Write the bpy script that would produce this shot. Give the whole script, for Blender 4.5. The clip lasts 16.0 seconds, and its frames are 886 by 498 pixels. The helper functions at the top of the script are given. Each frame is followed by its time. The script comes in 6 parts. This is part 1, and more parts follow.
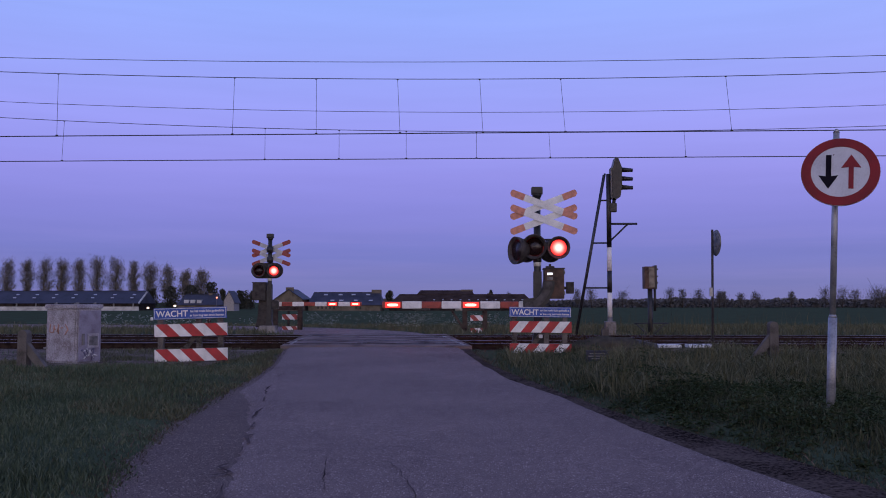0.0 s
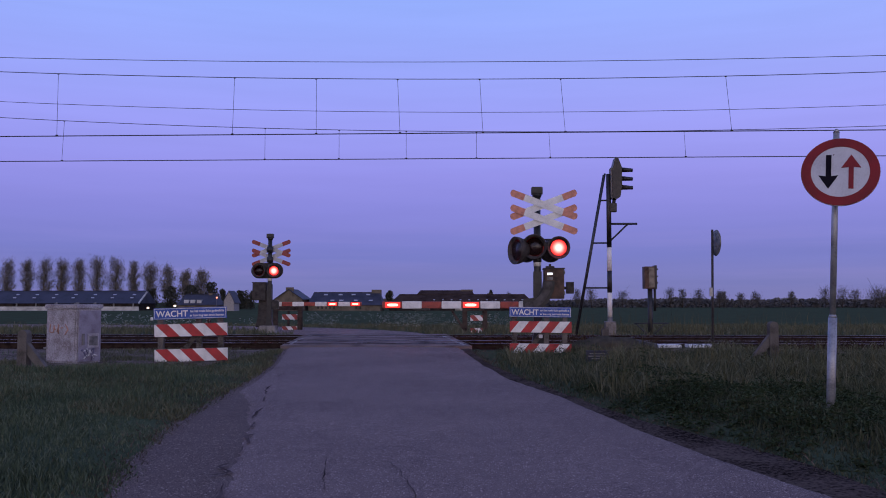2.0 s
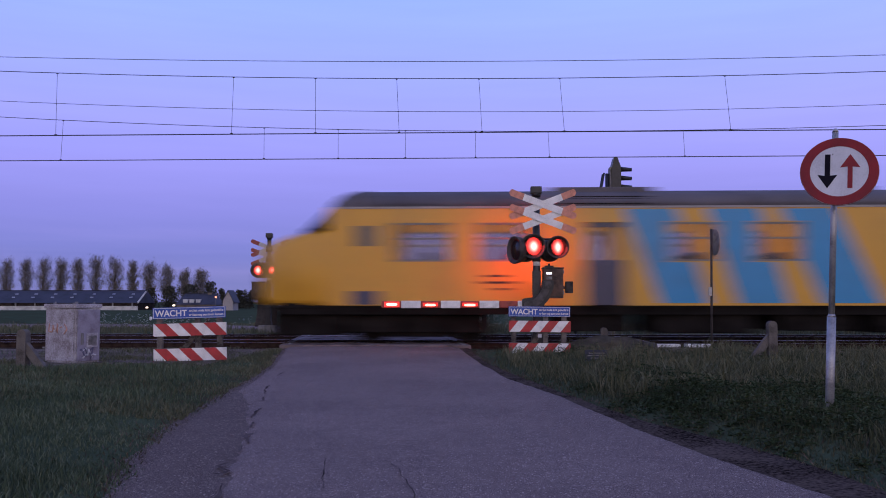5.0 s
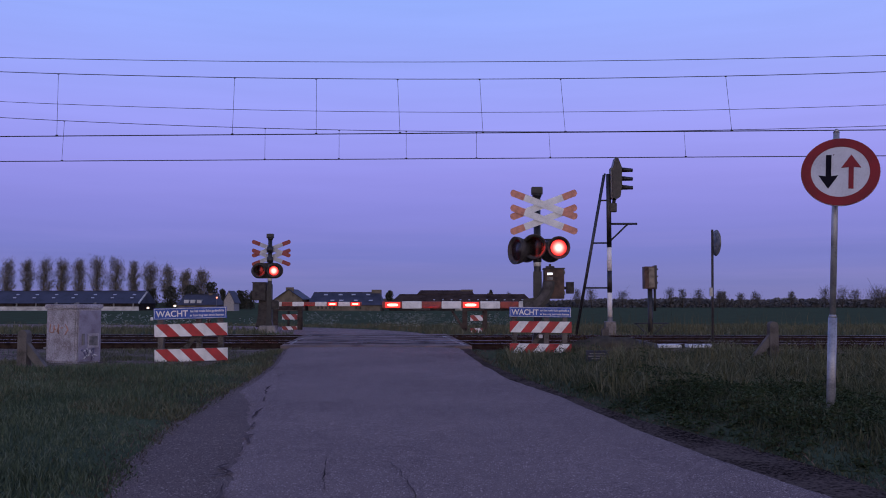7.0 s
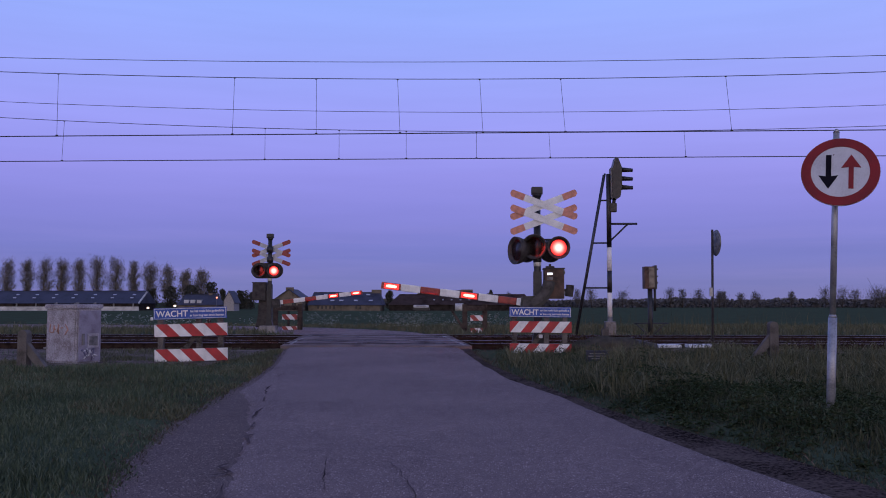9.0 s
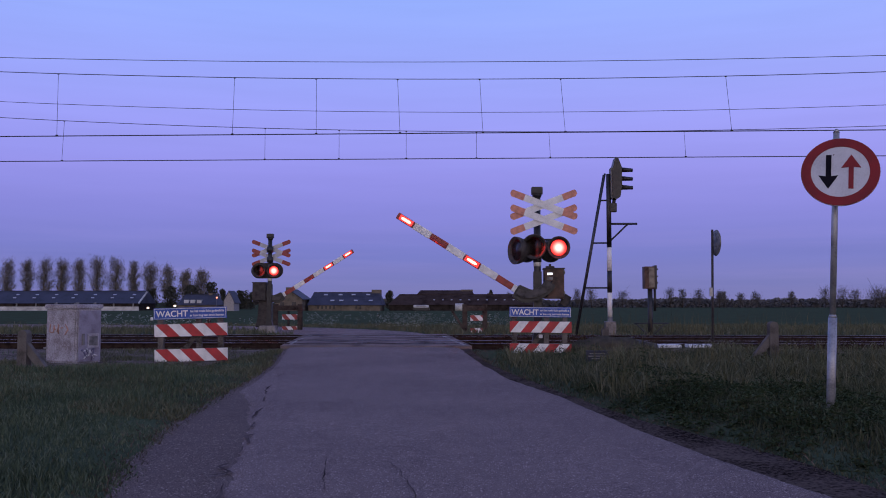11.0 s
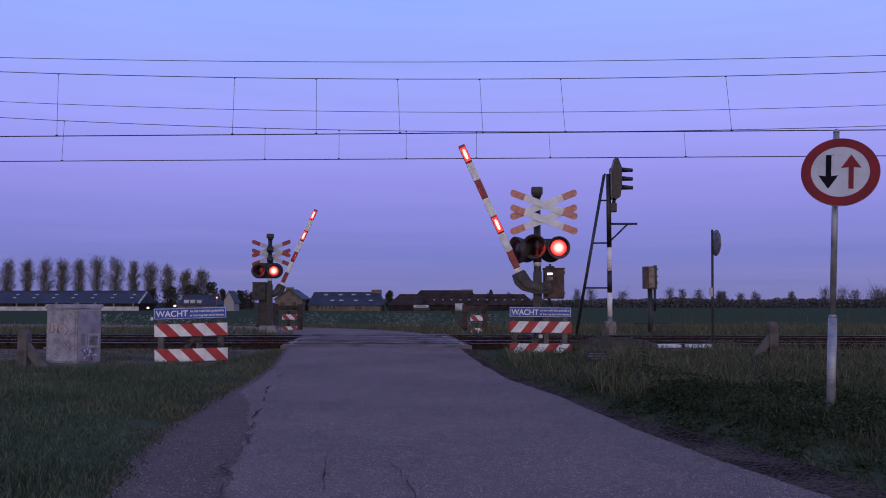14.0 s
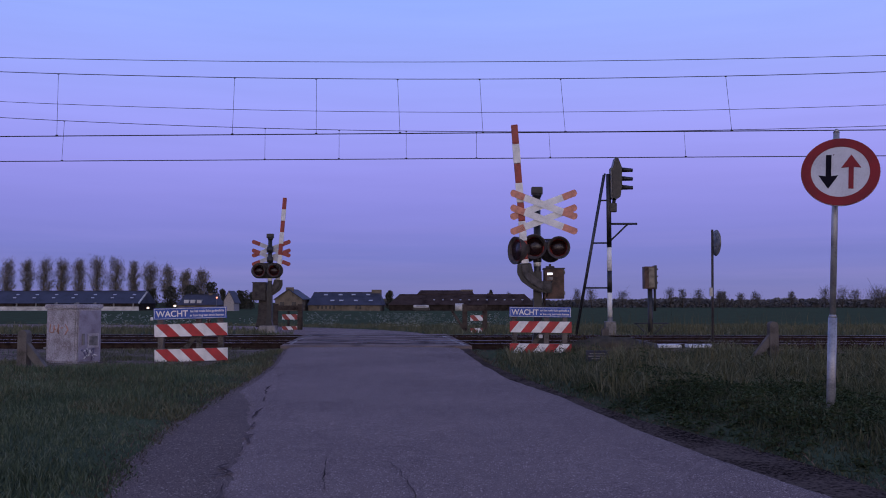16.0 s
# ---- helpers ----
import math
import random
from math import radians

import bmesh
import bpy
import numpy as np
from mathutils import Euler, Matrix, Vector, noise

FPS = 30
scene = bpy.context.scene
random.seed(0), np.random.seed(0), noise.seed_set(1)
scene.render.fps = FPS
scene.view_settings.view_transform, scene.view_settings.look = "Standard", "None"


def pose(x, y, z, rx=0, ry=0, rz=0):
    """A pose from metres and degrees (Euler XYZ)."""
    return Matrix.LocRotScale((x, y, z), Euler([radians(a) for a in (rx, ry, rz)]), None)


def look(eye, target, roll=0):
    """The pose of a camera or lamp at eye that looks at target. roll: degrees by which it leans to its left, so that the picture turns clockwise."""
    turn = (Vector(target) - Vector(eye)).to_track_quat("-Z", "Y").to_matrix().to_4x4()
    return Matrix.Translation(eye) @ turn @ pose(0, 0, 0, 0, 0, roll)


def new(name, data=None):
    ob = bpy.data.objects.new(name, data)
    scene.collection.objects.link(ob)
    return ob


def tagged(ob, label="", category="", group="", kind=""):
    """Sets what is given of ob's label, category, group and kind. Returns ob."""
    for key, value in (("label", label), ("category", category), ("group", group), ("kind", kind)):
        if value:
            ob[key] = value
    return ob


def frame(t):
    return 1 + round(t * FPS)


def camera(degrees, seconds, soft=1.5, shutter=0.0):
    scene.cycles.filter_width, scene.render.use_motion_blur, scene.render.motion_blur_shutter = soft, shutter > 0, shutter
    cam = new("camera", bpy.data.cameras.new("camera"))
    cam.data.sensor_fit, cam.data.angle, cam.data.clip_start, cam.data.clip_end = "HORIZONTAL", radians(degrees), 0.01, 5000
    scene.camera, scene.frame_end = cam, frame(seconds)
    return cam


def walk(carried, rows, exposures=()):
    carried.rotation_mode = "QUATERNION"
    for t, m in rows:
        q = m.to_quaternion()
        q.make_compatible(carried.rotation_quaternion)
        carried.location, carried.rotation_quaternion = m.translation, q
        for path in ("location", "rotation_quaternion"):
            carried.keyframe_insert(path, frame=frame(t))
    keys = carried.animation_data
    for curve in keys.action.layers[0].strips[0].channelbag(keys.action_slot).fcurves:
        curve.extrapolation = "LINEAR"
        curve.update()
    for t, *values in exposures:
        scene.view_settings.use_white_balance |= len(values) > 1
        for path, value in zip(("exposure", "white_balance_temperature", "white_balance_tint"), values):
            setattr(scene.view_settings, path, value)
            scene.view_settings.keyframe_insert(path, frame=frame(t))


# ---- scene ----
cam = camera(54.0, 16.0, soft=1.0, shutter=0.6)
EYE = (0.0, 0.0, 1.10)


def aim(pitch, yaw):
    return pose(*EYE, 90 + pitch, 0, yaw)


walk(cam, [(0.0, aim(3.495, 2.2)), (3.2, aim(3.495, 2.2)), (3.5, aim(3.445, 2.13)), (3.9, aim(3.42, 2.07)), (4.3, aim(3.42, 2.07)),
           (5.6, aim(3.495, 2.2)), (16.0, aim(3.495, 2.2))],
     exposures=[(0.0, 0.0), (3.1, 0.0), (3.5, 0.06), (4.0, 0.20), (4.2, 0.22), (5.3, 0.2), (6.3, 0.0), (16.0, 0.03)])

# ---- world: dusk sky, darker towards the far horizon, afterglow behind the viewer ----
world = bpy.data.worlds.new("dusk")
scene.world = world
world.use_nodes = True
wt = world.node_tree
wt.nodes.clear()
w_out = wt.nodes.new("ShaderNodeOutputWorld")
w_bg = wt.nodes.new("ShaderNodeBackground")
w_tc = wt.nodes.new("ShaderNodeTexCoord")
w_sep = wt.nodes.new("ShaderNodeSeparateXYZ")
w_ramp = wt.nodes.new("ShaderNodeValToRGB")
w_west = wt.nodes.new("ShaderNodeValToRGB")
w_side = wt.nodes.new("ShaderNodeMapRange")
w_mix = wt.nodes.new("ShaderNodeMix")
w_mix.data_type = "RGBA"
w_noise = wt.nodes.new("ShaderNodeTexNoise")
w_map = wt.nodes.new("ShaderNodeMapping")
w_cl = wt.nodes.new("ShaderNodeMapRange")
w_mul = wt.nodes.new("ShaderNodeMix")
w_mul.data_type = "RGBA"
w_mul.blend_type = "MULTIPLY"


def ramp_stops(node, stops):
    els = node.color_ramp.elements
    while len(els) > 1:
        els.remove(els[0])
    els[0].position, els[0].color = stops[0][0], (*stops[0][1], 1)
    for p, c in stops[1:]:
        e = els.new(p)
        e.color = (*c, 1)


ramp_stops(w_ramp, [(0.0, (0.190, 0.192, 0.45)), (0.022, (0.188, 0.198, 0.49)), (0.036, (0.200, 0.208, 0.535)), (0.052, (0.188, 0.205, 0.565)),
                    (0.10, (0.245, 0.245, 0.70)), (0.145, (0.300, 0.292, 0.82)), (0.20, (0.335, 0.350, 0.93)),
                    (0.33, (0.310, 0.430, 1.0)), (0.6, (0.20, 0.29, 0.80)), (1.0, (0.15, 0.21, 0.60))])
ramp_stops(w_west, [(0.0, (1.25, 0.92, 0.85)), (0.12, (1.0, 0.85, 0.98)), (0.4, (0.50, 0.52, 0.86)), (1.0, (0.15, 0.21, 0.60))])
w_side.inputs["From Min"].default_value, w_side.inputs["From Max"].default_value = 0.25, -0.75
w_side.interpolation_type = "SMOOTHSTEP"
w_map.inputs["Scale"].default_value = (3.0, 3.0, 42.0)
w_noise.inputs["Scale"].default_value, w_noise.inputs["Detail"].default_value = 1.6, 5.0
w_cl.inputs["From Min"].default_value, w_cl.inputs["From Max"].default_value = 0.3, 0.75
w_cl.inputs["To Min"].default_value, w_cl.inputs["To Max"].default_value = 0.975, 1.025
L = wt.links.new
L(w_tc.outputs["Generated"], w_sep.inputs[0])
L(w_sep.outputs["Z"], w_ramp.inputs[0])
L(w_sep.outputs["Z"], w_west.inputs[0])
L(w_sep.outputs["Y"], w_side.inputs["Value"])
L(w_side.outputs[0], w_mix.inputs["Factor"])
L(w_ramp.outputs[0], w_mix.inputs[6])
L(w_west.outputs[0], w_mix.inputs[7])
L(w_tc.outputs["Generated"], w_map.inputs[0])
L(w_map.outputs[0], w_noise.inputs["Vector"])
L(w_noise.outputs[0], w_cl.inputs["Value"])
w_mul.inputs["Factor"].default_value = 1.0
L(w_mix.outputs[2], w_mul.inputs[6])
L(w_cl.outputs[0], w_mul.inputs[7])
# faint rosy streaks of cloud low over the horizon
w_map2 = wt.nodes.new("ShaderNodeMapping")
w_map2.inputs["Scale"].default_value = (1.8, 1.8, 34.0)
w_str = wt.nodes.new("ShaderNodeTexNoise")
w_str.inputs["Scale"].default_value, w_str.inputs["Detail"].default_value = 2.0, 6.0
w_thr = wt.nodes.new("ShaderNodeMapRange")
w_thr.inputs["From Min"].default_value, w_thr.inputs["From Max"].default_value = 0.46, 0.70
w_band = wt.nodes.new("ShaderNodeValToRGB")
ramp_stops(w_band, [(0.0, (0.3, 0.3, 0.3)), (0.03, (1, 1, 1)), (0.06, (0.8, 0.8, 0.8)), (0.10, (0.12, 0.12, 0.12)), (0.3, (0, 0, 0))])
w_amt = wt.nodes.new("ShaderNodeMath")
w_amt.operation = "MULTIPLY"
w_cloud = wt.nodes.new("ShaderNodeMix")
w_cloud.data_type, w_cloud.blend_type = "RGBA", "MULTIPLY"
w_cloud.inputs[7].default_value = (1.16, 1.09, 1.05, 1)
L(w_tc.outputs["Generated"], w_map2.inputs[0])
L(w_map2.outputs[0], w_str.inputs["Vector"])
L(w_str.outputs[0], w_thr.inputs["Value"])
L(w_sep.outputs["Z"], w_band.inputs[0])
L(w_thr.outputs[0], w_amt.inputs[0])
L(w_band.outputs[0], w_amt.inputs[1])
L(w_amt.outputs[0], w_cloud.inputs["Factor"])
L(w_mul.outputs[2], w_cloud.inputs[6])
w_x = wt.nodes.new("ShaderNodeMapRange")
w_x.inputs["From Min"].default_value, w_x.inputs["From Max"].default_value = -0.05, 0.5
w_tint = wt.nodes.new("ShaderNodeValToRGB")
ramp_stops(w_tint, [(0.0, (0.935, 0.94, 0.938)), (1.0, (1.0, 0.985, 0.95))])
w_warm = wt.nodes.new("ShaderNodeMix")
w_warm.data_type, w_warm.blend_type = "RGBA", "MULTIPLY"
w_warm.inputs["Factor"].default_value = 1.0
L(w_sep.outputs["X"], w_x.inputs["Value"])
L(w_x.outputs[0], w_tint.inputs[0])
L(w_cloud.outputs[2], w_warm.inputs[6])
L(w_tint.outputs[0], w_warm.inputs[7])
L(w_warm.outputs[2], w_bg.inputs[0])
L(w_bg.outputs[0], w_out.inputs[0])
w_bg.inputs[1].default_value = 1.07

# soft last light from the west, behind the viewer
sun = new("sun", bpy.data.lights.new("sun", "SUN"))
sun.data.energy, sun.data.angle, sun.data.color = 0.25, radians(35), (1.0, 0.82, 0.78)
sun.matrix_world = look((4, -20, 6), (0, 10, 0))


# ---- materials ----
def mat(name, color, rough=0.6, metal=0.0, var=0.25, scale=8.0, fine=120.0, bump=0.15, tint=None, rnd=0.0, dist=0.02, grain=0.45, coarse=1.0, hi=None):
    """Surface with stains at one scale and grain at another; tint is the colour of the stains."""
    m = bpy.data.materials.new(name)
    m.use_nodes = True
    nt = m.node_tree
    b = nt.nodes["Principled BSDF"]
    tc = nt.nodes.new("ShaderNodeTexCoord")
    n1 = nt.nodes.new("ShaderNodeTexNoise")
    n1.inputs["Scale"].default_value, n1.inputs["Detail"].default_value = scale, 6
    n2 = nt.nodes.new("ShaderNodeTexNoise")
    n2.inputs["Scale"].default_value, n2.inputs["Detail"].default_value = fine, 3
    nt.links.new(tc.outputs["Object"], n1.inputs["Vector"])
    nt.links.new(tc.outputs["Object"], n2.inputs["Vector"])
    dark = tint or tuple(c * (1 - var * 1.6) for c in color)
    lite = hi or tuple(min(1, c * (1 + var)) for c in color)
    r = nt.nodes.new("ShaderNodeValToRGB")
    ramp_stops(r, [(0.28, dark), (0.5, color), (0.74, lite)])
    add = nt.nodes.new("ShaderNodeMath")
    add.operation = "MULTIPLY_ADD"
    nt.links.new(n2.outputs[0], add.inputs[0])
    add.inputs[1].default_value = grain
    sub = nt.nodes.new("ShaderNodeMath")
    sub.operation = "MULTIPLY_ADD"
    nt.links.new(n1.outputs[0], sub.inputs[0])
    sub.inputs[1].default_value, sub.inputs[2].default_value = coarse, 0.5 - 0.5 * coarse - 0.5 * grain
    nt.links.new(sub.outputs[0], add.inputs[2])
    last = add
    if rnd:
        oi = nt.nodes.new("ShaderNodeObjectInfo")
        ra = nt.nodes.new("ShaderNodeMath")
        ra.operation = "MULTIPLY_ADD"
        nt.links.new(oi.outputs["Random"], ra.inputs[0])
        ra.inputs[1].default_value = rnd
        rs = nt.nodes.new("ShaderNodeMath")
        rs.operation = "SUBTRACT"
        nt.links.new(add.outputs[0], rs.inputs[0])
        rs.inputs[1].default_value = rnd / 2
        nt.links.new(rs.outputs[0], ra.inputs[2])
        last = ra
    nt.links.new(last.outputs[0], r.inputs[0])
    nt.links.new(r.outputs[0], b.inputs["Base Color"])
    b.inputs["Roughness"].default_value, b.inputs["Metallic"].default_value = rough, metal
    b.inputs["Specular IOR Level"].default_value = 0.5 if rough < 0.6 else (0.3 if rough < 0.8 else 0.0)
    rr = nt.nodes.new("ShaderNodeMapRange")
    rr.inputs["To Min"].default_value, rr.inputs["To Max"].default_value = max(0.05, rough - 0.15), min(1, rough + 0.15)
    nt.links.new(n1.outputs[0], rr.inputs["Value"])
    nt.links.new(rr.outputs[0], b.inputs["Roughness"])
    if bump:
        bp = nt.nodes.new("ShaderNodeBump")
        bp.inputs["Strength"].default_value, bp.inputs["Distance"].default_value = bump, dist
        nt.links.new(n2.outputs[0], bp.inputs["Height"])
        nt.links.new(bp.outputs[0], b.inputs["Normal"])
    return m


def stony(name, base, dark, pale, chip, cells, sparse, relief):
    """Bound grit: broad stains, fine grain and scattered pale chips of stone."""
    m = bpy.data.materials.new(name)
    m.use_nodes = True
    nt = m.node_tree
    b = nt.nodes["Principled BSDF"]
    tc = nt.nodes.new("ShaderNodeTexCoord")

    def noisy(scale, detail):
        n = nt.nodes.new("ShaderNodeTexNoise")
        n.inputs["Scale"].default_value, n.inputs["Detail"].default_value = scale, detail
        nt.links.new(tc.outputs["Object"], n.inputs["Vector"])
        return n.outputs[0]

    def calc(op, a, c, d=None):
        n = nt.nodes.new("ShaderNodeMath")
        n.operation = op
        for k, v in enumerate((a, c, d)):
            if v is None:
                continue
            if isinstance(v, (int, float)):
                n.inputs[k].default_value = v
            else:
                nt.links.new(v, n.inputs[k])
        return n.outputs[0]
    broad, mid, fine = noisy(0.5, 4), noisy(5.0, 4), noisy(170.0, 2)
    tone = calc("ADD", calc("MULTIPLY_ADD", broad, 0.40, -0.20), calc("MULTIPLY_ADD", mid, 0.24, -0.12))
    tone = calc("ADD", tone, calc("MULTIPLY_ADD", fine, 2.2, -0.60))
    ramp = nt.nodes.new("ShaderNodeValToRGB")
    ramp_stops(ramp, [(0.22, dark), (0.5, base), (0.80, pale)])
    nt.links.new(tone, ramp.inputs[0])
    cell = nt.nodes.new("ShaderNodeTexVoronoi")
    cell.inputs["Scale"].default_value = cells
    nt.links.new(tc.outputs["Object"], cell.inputs["Vector"])
    sep = nt.nodes.new("ShaderNodeSeparateColor")
    nt.links.new(cell.outputs["Color"], sep.inputs[0])
    is_chip = calc("MULTIPLY", calc("GREATER_THAN", sep.outputs[0], sparse), calc("LESS_THAN", cell.outputs["Distance"], 0.42))
    mix = nt.nodes.new("ShaderNodeMix")
    mix.data_type = "RGBA"
    nt.links.new(calc("MULTIPLY", is_chip, calc("MULTIPLY_ADD", sep.outputs[1], 0.55, 0.10)), mix.inputs["Factor"])
    nt.links.new(ramp.outputs[0], mix.inputs[6])
    mix.inputs[7].default_value = (*chip, 1)
    nt.links.new(mix.outputs[2], b.inputs["Base Color"])
    b.inputs["Roughness"].default_value = 0.92
    b.inputs["Specular IOR Level"].default_value = 0.08
    bp = nt.nodes.new("ShaderNodeBump")
    bp.inputs["Strength"].default_value, bp.inputs["Distance"].default_value = relief, 0.008
    nt.links.new(calc("ADD", fine, cell.outputs["Distance"]), bp.inputs["Height"])
    nt.links.new(bp.outputs[0], b.inputs["Normal"])
    return m


def lamp_glow(name, color, peak, rim, radius):
    """Lit lens: brightest on the axis, fading to a red rim that imitates bloom."""
    m = bpy.data.materials.new(name)
    m.use_nodes = True
    nt = m.node_tree
    b = nt.nodes["Principled BSDF"]
    tc = nt.nodes.new("ShaderNodeTexCoord")
    sc = nt.nodes.new("ShaderNodeVectorMath")
    sc.operation = "MULTIPLY"
    sc.inputs[1].default_value = (1.0, 0.0, 1.0)
    ln = nt.nodes.new("ShaderNodeVectorMath")
    ln.operation = "LENGTH"
    mr = nt.nodes.new("ShaderNodeMapRange")
    mr.interpolation_type = "SMOOTHSTEP"
    for k, v in zip(("From Min", "From Max", "To Min", "To Max"), (0.0, radius, peak, rim)):
        mr.inputs[k].default_value = v
    nt.links.new(tc.outputs["Object"], sc.inputs[0])
    nt.links.new(sc.outputs[0], ln.inputs[0])
    nt.links.new(ln.outputs["Value"], mr.inputs["Value"])
    nt.links.new(mr.outputs[0], b.inputs["Emission Strength"])
    b.inputs["Base Color"].default_value = (0.3, 0.02, 0.02, 1)
    b.inputs["Emission Color"].default_value = (*color, 1)
    b.inputs["Roughness"].default_value = 0.3
    return m


def leafy(name, a, b2, c, rough=0.7):
    """Foliage whose pieces differ in colour one by one."""
    m = bpy.data.materials.new(name)
    m.use_nodes = True
    nt = m.node_tree
    b = nt.nodes["Principled BSDF"]
    g = nt.nodes.new("ShaderNodeNewGeometry")
    r = nt.nodes.new("ShaderNodeValToRGB")
    ramp_stops(r, [(0.0, a), (0.6, b2), (1.0, c)])
    tc = nt.nodes.new("ShaderNodeTexCoord")
    n1 = nt.nodes.new("ShaderNodeTexNoise")
    n1.inputs["Scale"].default_value = 0.9
    nt.links.new(tc.outputs["Object"], n1.inputs["Vector"])
    ad = nt.nodes.new("ShaderNodeMath")
    ad.operation = "MULTIPLY_ADD"
    nt.links.new(n1.outputs[0], ad.inputs[0])
    ad.inputs[1].default_value = 0.9
    sb = nt.nodes.new("ShaderNodeMath")
    sb.operation = "MULTIPLY_ADD"
    nt.links.new(g.outputs["Random Per Island"], sb.inputs[0])
    sb.inputs[1].default_value, sb.inputs[2].default_value = 0.7, -0.3
    nt.links.new(sb.outputs[0], ad.inputs[2])
    nt.links.new(ad.outputs[0], r.inputs[0])
    nt.links.new(r.outputs[0], b.inputs["Base Color"])
    b.inputs["Roughness"].default_value = rough
    b.inputs["Specular IOR Level"].default_value = 0.06
    return m


def glow(name, color, strength):
    m = bpy.data.materials.new(name)
    m.use_nodes = True
    b = m.node_tree.nodes["Principled BSDF"]
    b.inputs["Base Color"].default_value = (*[min(1, c * 0.5) for c in color], 1)
    b.inputs["Emission Color"].default_value = (*color, 1)
    b.inputs["Emission Strength"].default_value = strength
    b.inputs["Roughness"].default_value = 0.3
    return m


def glass(name, color, rough=0.05):
    m = bpy.data.materials.new(name)
    m.use_nodes = True
    b = m.node_tree.nodes["Principled BSDF"]
    b.inputs["Base Color"].default_value = (*color, 1)
    b.inputs["Transmission Weight"].default_value = 1.0
    b.inputs["Roughness"].default_value = rough
    b.inputs["IOR"].default_value = 1.2
    return m


ASPHALT = stony("asphalt", (0.178, 0.130, 0.120), (0.088, 0.063, 0.060), (0.305, 0.230, 0.204), (0.70, 0.57, 0.48), 72.0, 0.72, 0.6)
CROSSDECK = mat("crossing_deck", (0.195, 0.150, 0.136), 0.9, var=0.45, scale=1.3, fine=60, bump=0.4)
TAR = mat("tar", (0.098, 0.074, 0.070), 0.95, var=0.4, scale=4)
SOIL = mat("soil", (0.056, 0.074, 0.043), 0.95, var=0.4, scale=0.5, fine=25, bump=0.8, tint=(0.060, 0.054, 0.034))
GRAVEL = stony("gravel_edge", (0.130, 0.094, 0.082), (0.064, 0.046, 0.040), (0.215, 0.160, 0.137), (0.54, 0.44, 0.37), 60.0, 0.78, 0.7)
# dark brown earth for the strip below the bank
BANKEARTH = mat("dark_earth", (0.078, 0.059, 0.049), 0.95, var=0.5, scale=2.0, fine=40, bump=1.0, grain=1.2, coarse=0.8)
DIRT = mat("bare_earth", (0.150, 0.120, 0.100), 0.95, var=0.5, scale=2.0, fine=40, bump=0.8, grain=1.2, coarse=0.8)
MOUND = mat("overgrown_earth", (0.066, 0.058, 0.044), 0.95, var=0.4, scale=5, fine=30, bump=0.5, tint=(0.045, 0.046, 0.030))
BALLAST = mat("ballast", (0.078, 0.065, 0.056), 0.95, var=0.5, scale=1.1, fine=14, bump=1.0, dist=0.06)
STONES = mat("ballast_stone", (0.075, 0.062, 0.052), 0.95, var=0.6, scale=3, fine=20)
GRASS = leafy("grass_blade", (0.040, 0.057, 0.034), (0.084, 0.114, 0.066), (0.18, 0.195, 0.125), 0.9)
DRYGRASS = leafy("dry_stalk", (0.06, 0.06, 0.03), (0.11, 0.10, 0.05), (0.18, 0.155, 0.085))
LITTER = leafy("dead_grass", (0.055, 0.042, 0.03), (0.09, 0.07, 0.05), (0.15, 0.12, 0.085))
TUFT = leafy("coarse_grass", (0.07, 0.075, 0.045), (0.11, 0.115, 0.065), (0.19, 0.175, 0.11))
FLOWER = leafy("white_umbel", (0.45, 0.47, 0.40), (0.6, 0.62, 0.55), (0.75, 0.75, 0.7))
WEED = leafy("weed_leaf", (0.026, 0.040, 0.020), (0.046, 0.068, 0.033), (0.085, 0.10, 0.05), 0.95)
LEAF = leafy("spring_leaf", (0.12, 0.107, 0.095), (0.165, 0.145, 0.125), (0.22, 0.19, 0.155))
DARKLEAF = leafy("dark_leaf", (0.04, 0.04, 0.03), (0.06, 0.06, 0.045), (0.09, 0.085, 0.06))
# twig grey of the horizon trees, lightened to put distance haze into the colour
HAZYTWIGS = leafy("hazed_twigs", (0.085, 0.080, 0.076), (0.115, 0.108, 0.10), (0.15, 0.14, 0.13))
# darker green than GRASS, for the right-hand verge and bank
DARKGRASS = leafy("dark_grass", (0.034, 0.042, 0.024), (0.058, 0.068, 0.038), (0.12, 0.12, 0.07), 0.9)
BARK = mat("bark", (0.075, 0.06, 0.048), 0.9, var=0.4, scale=6, fine=40, bump=0.6)
RUST = mat("rail_rust", (0.045, 0.030, 0.024), 0.8, 0.3, var=0.4, scale=6)
RAILTOP = mat("rail_head", (0.36, 0.35, 0.35), 0.3, 1.0, var=0.15, scale=4)
CONCRETE = mat("concrete", (0.125, 0.112, 0.10), 0.9, var=0.35, scale=5, fine=70, bump=0.5, rnd=0.2)
FOOTING = mat("pale_concrete", (0.26, 0.24, 0.22), 0.9, var=0.35, scale=5, fine=70, bump=0.5)
WORNWHITE = mat("worn_road_paint", (0.30, 0.27, 0.25), 0.9, var=0.5, scale=3, fine=30, grain=1.2)
SLEEPER = mat("sleeper_concrete", (0.15, 0.13, 0.11), 0.95, var=0.4, scale=4, fine=60, rnd=0.3)
WIRE = mat("copper_wire", (0.03, 0.028, 0.028), 0.5, 0.6, var=0.3, scale=3, bump=0)
BLACK = mat("black_paint", (0.020, 0.019, 0.019), 0.45, var=0.4, scale=9)
DISHBLACK = mat("weathered_dish", (0.060, 0.050, 0.046), 0.6, var=0.45, scale=9)
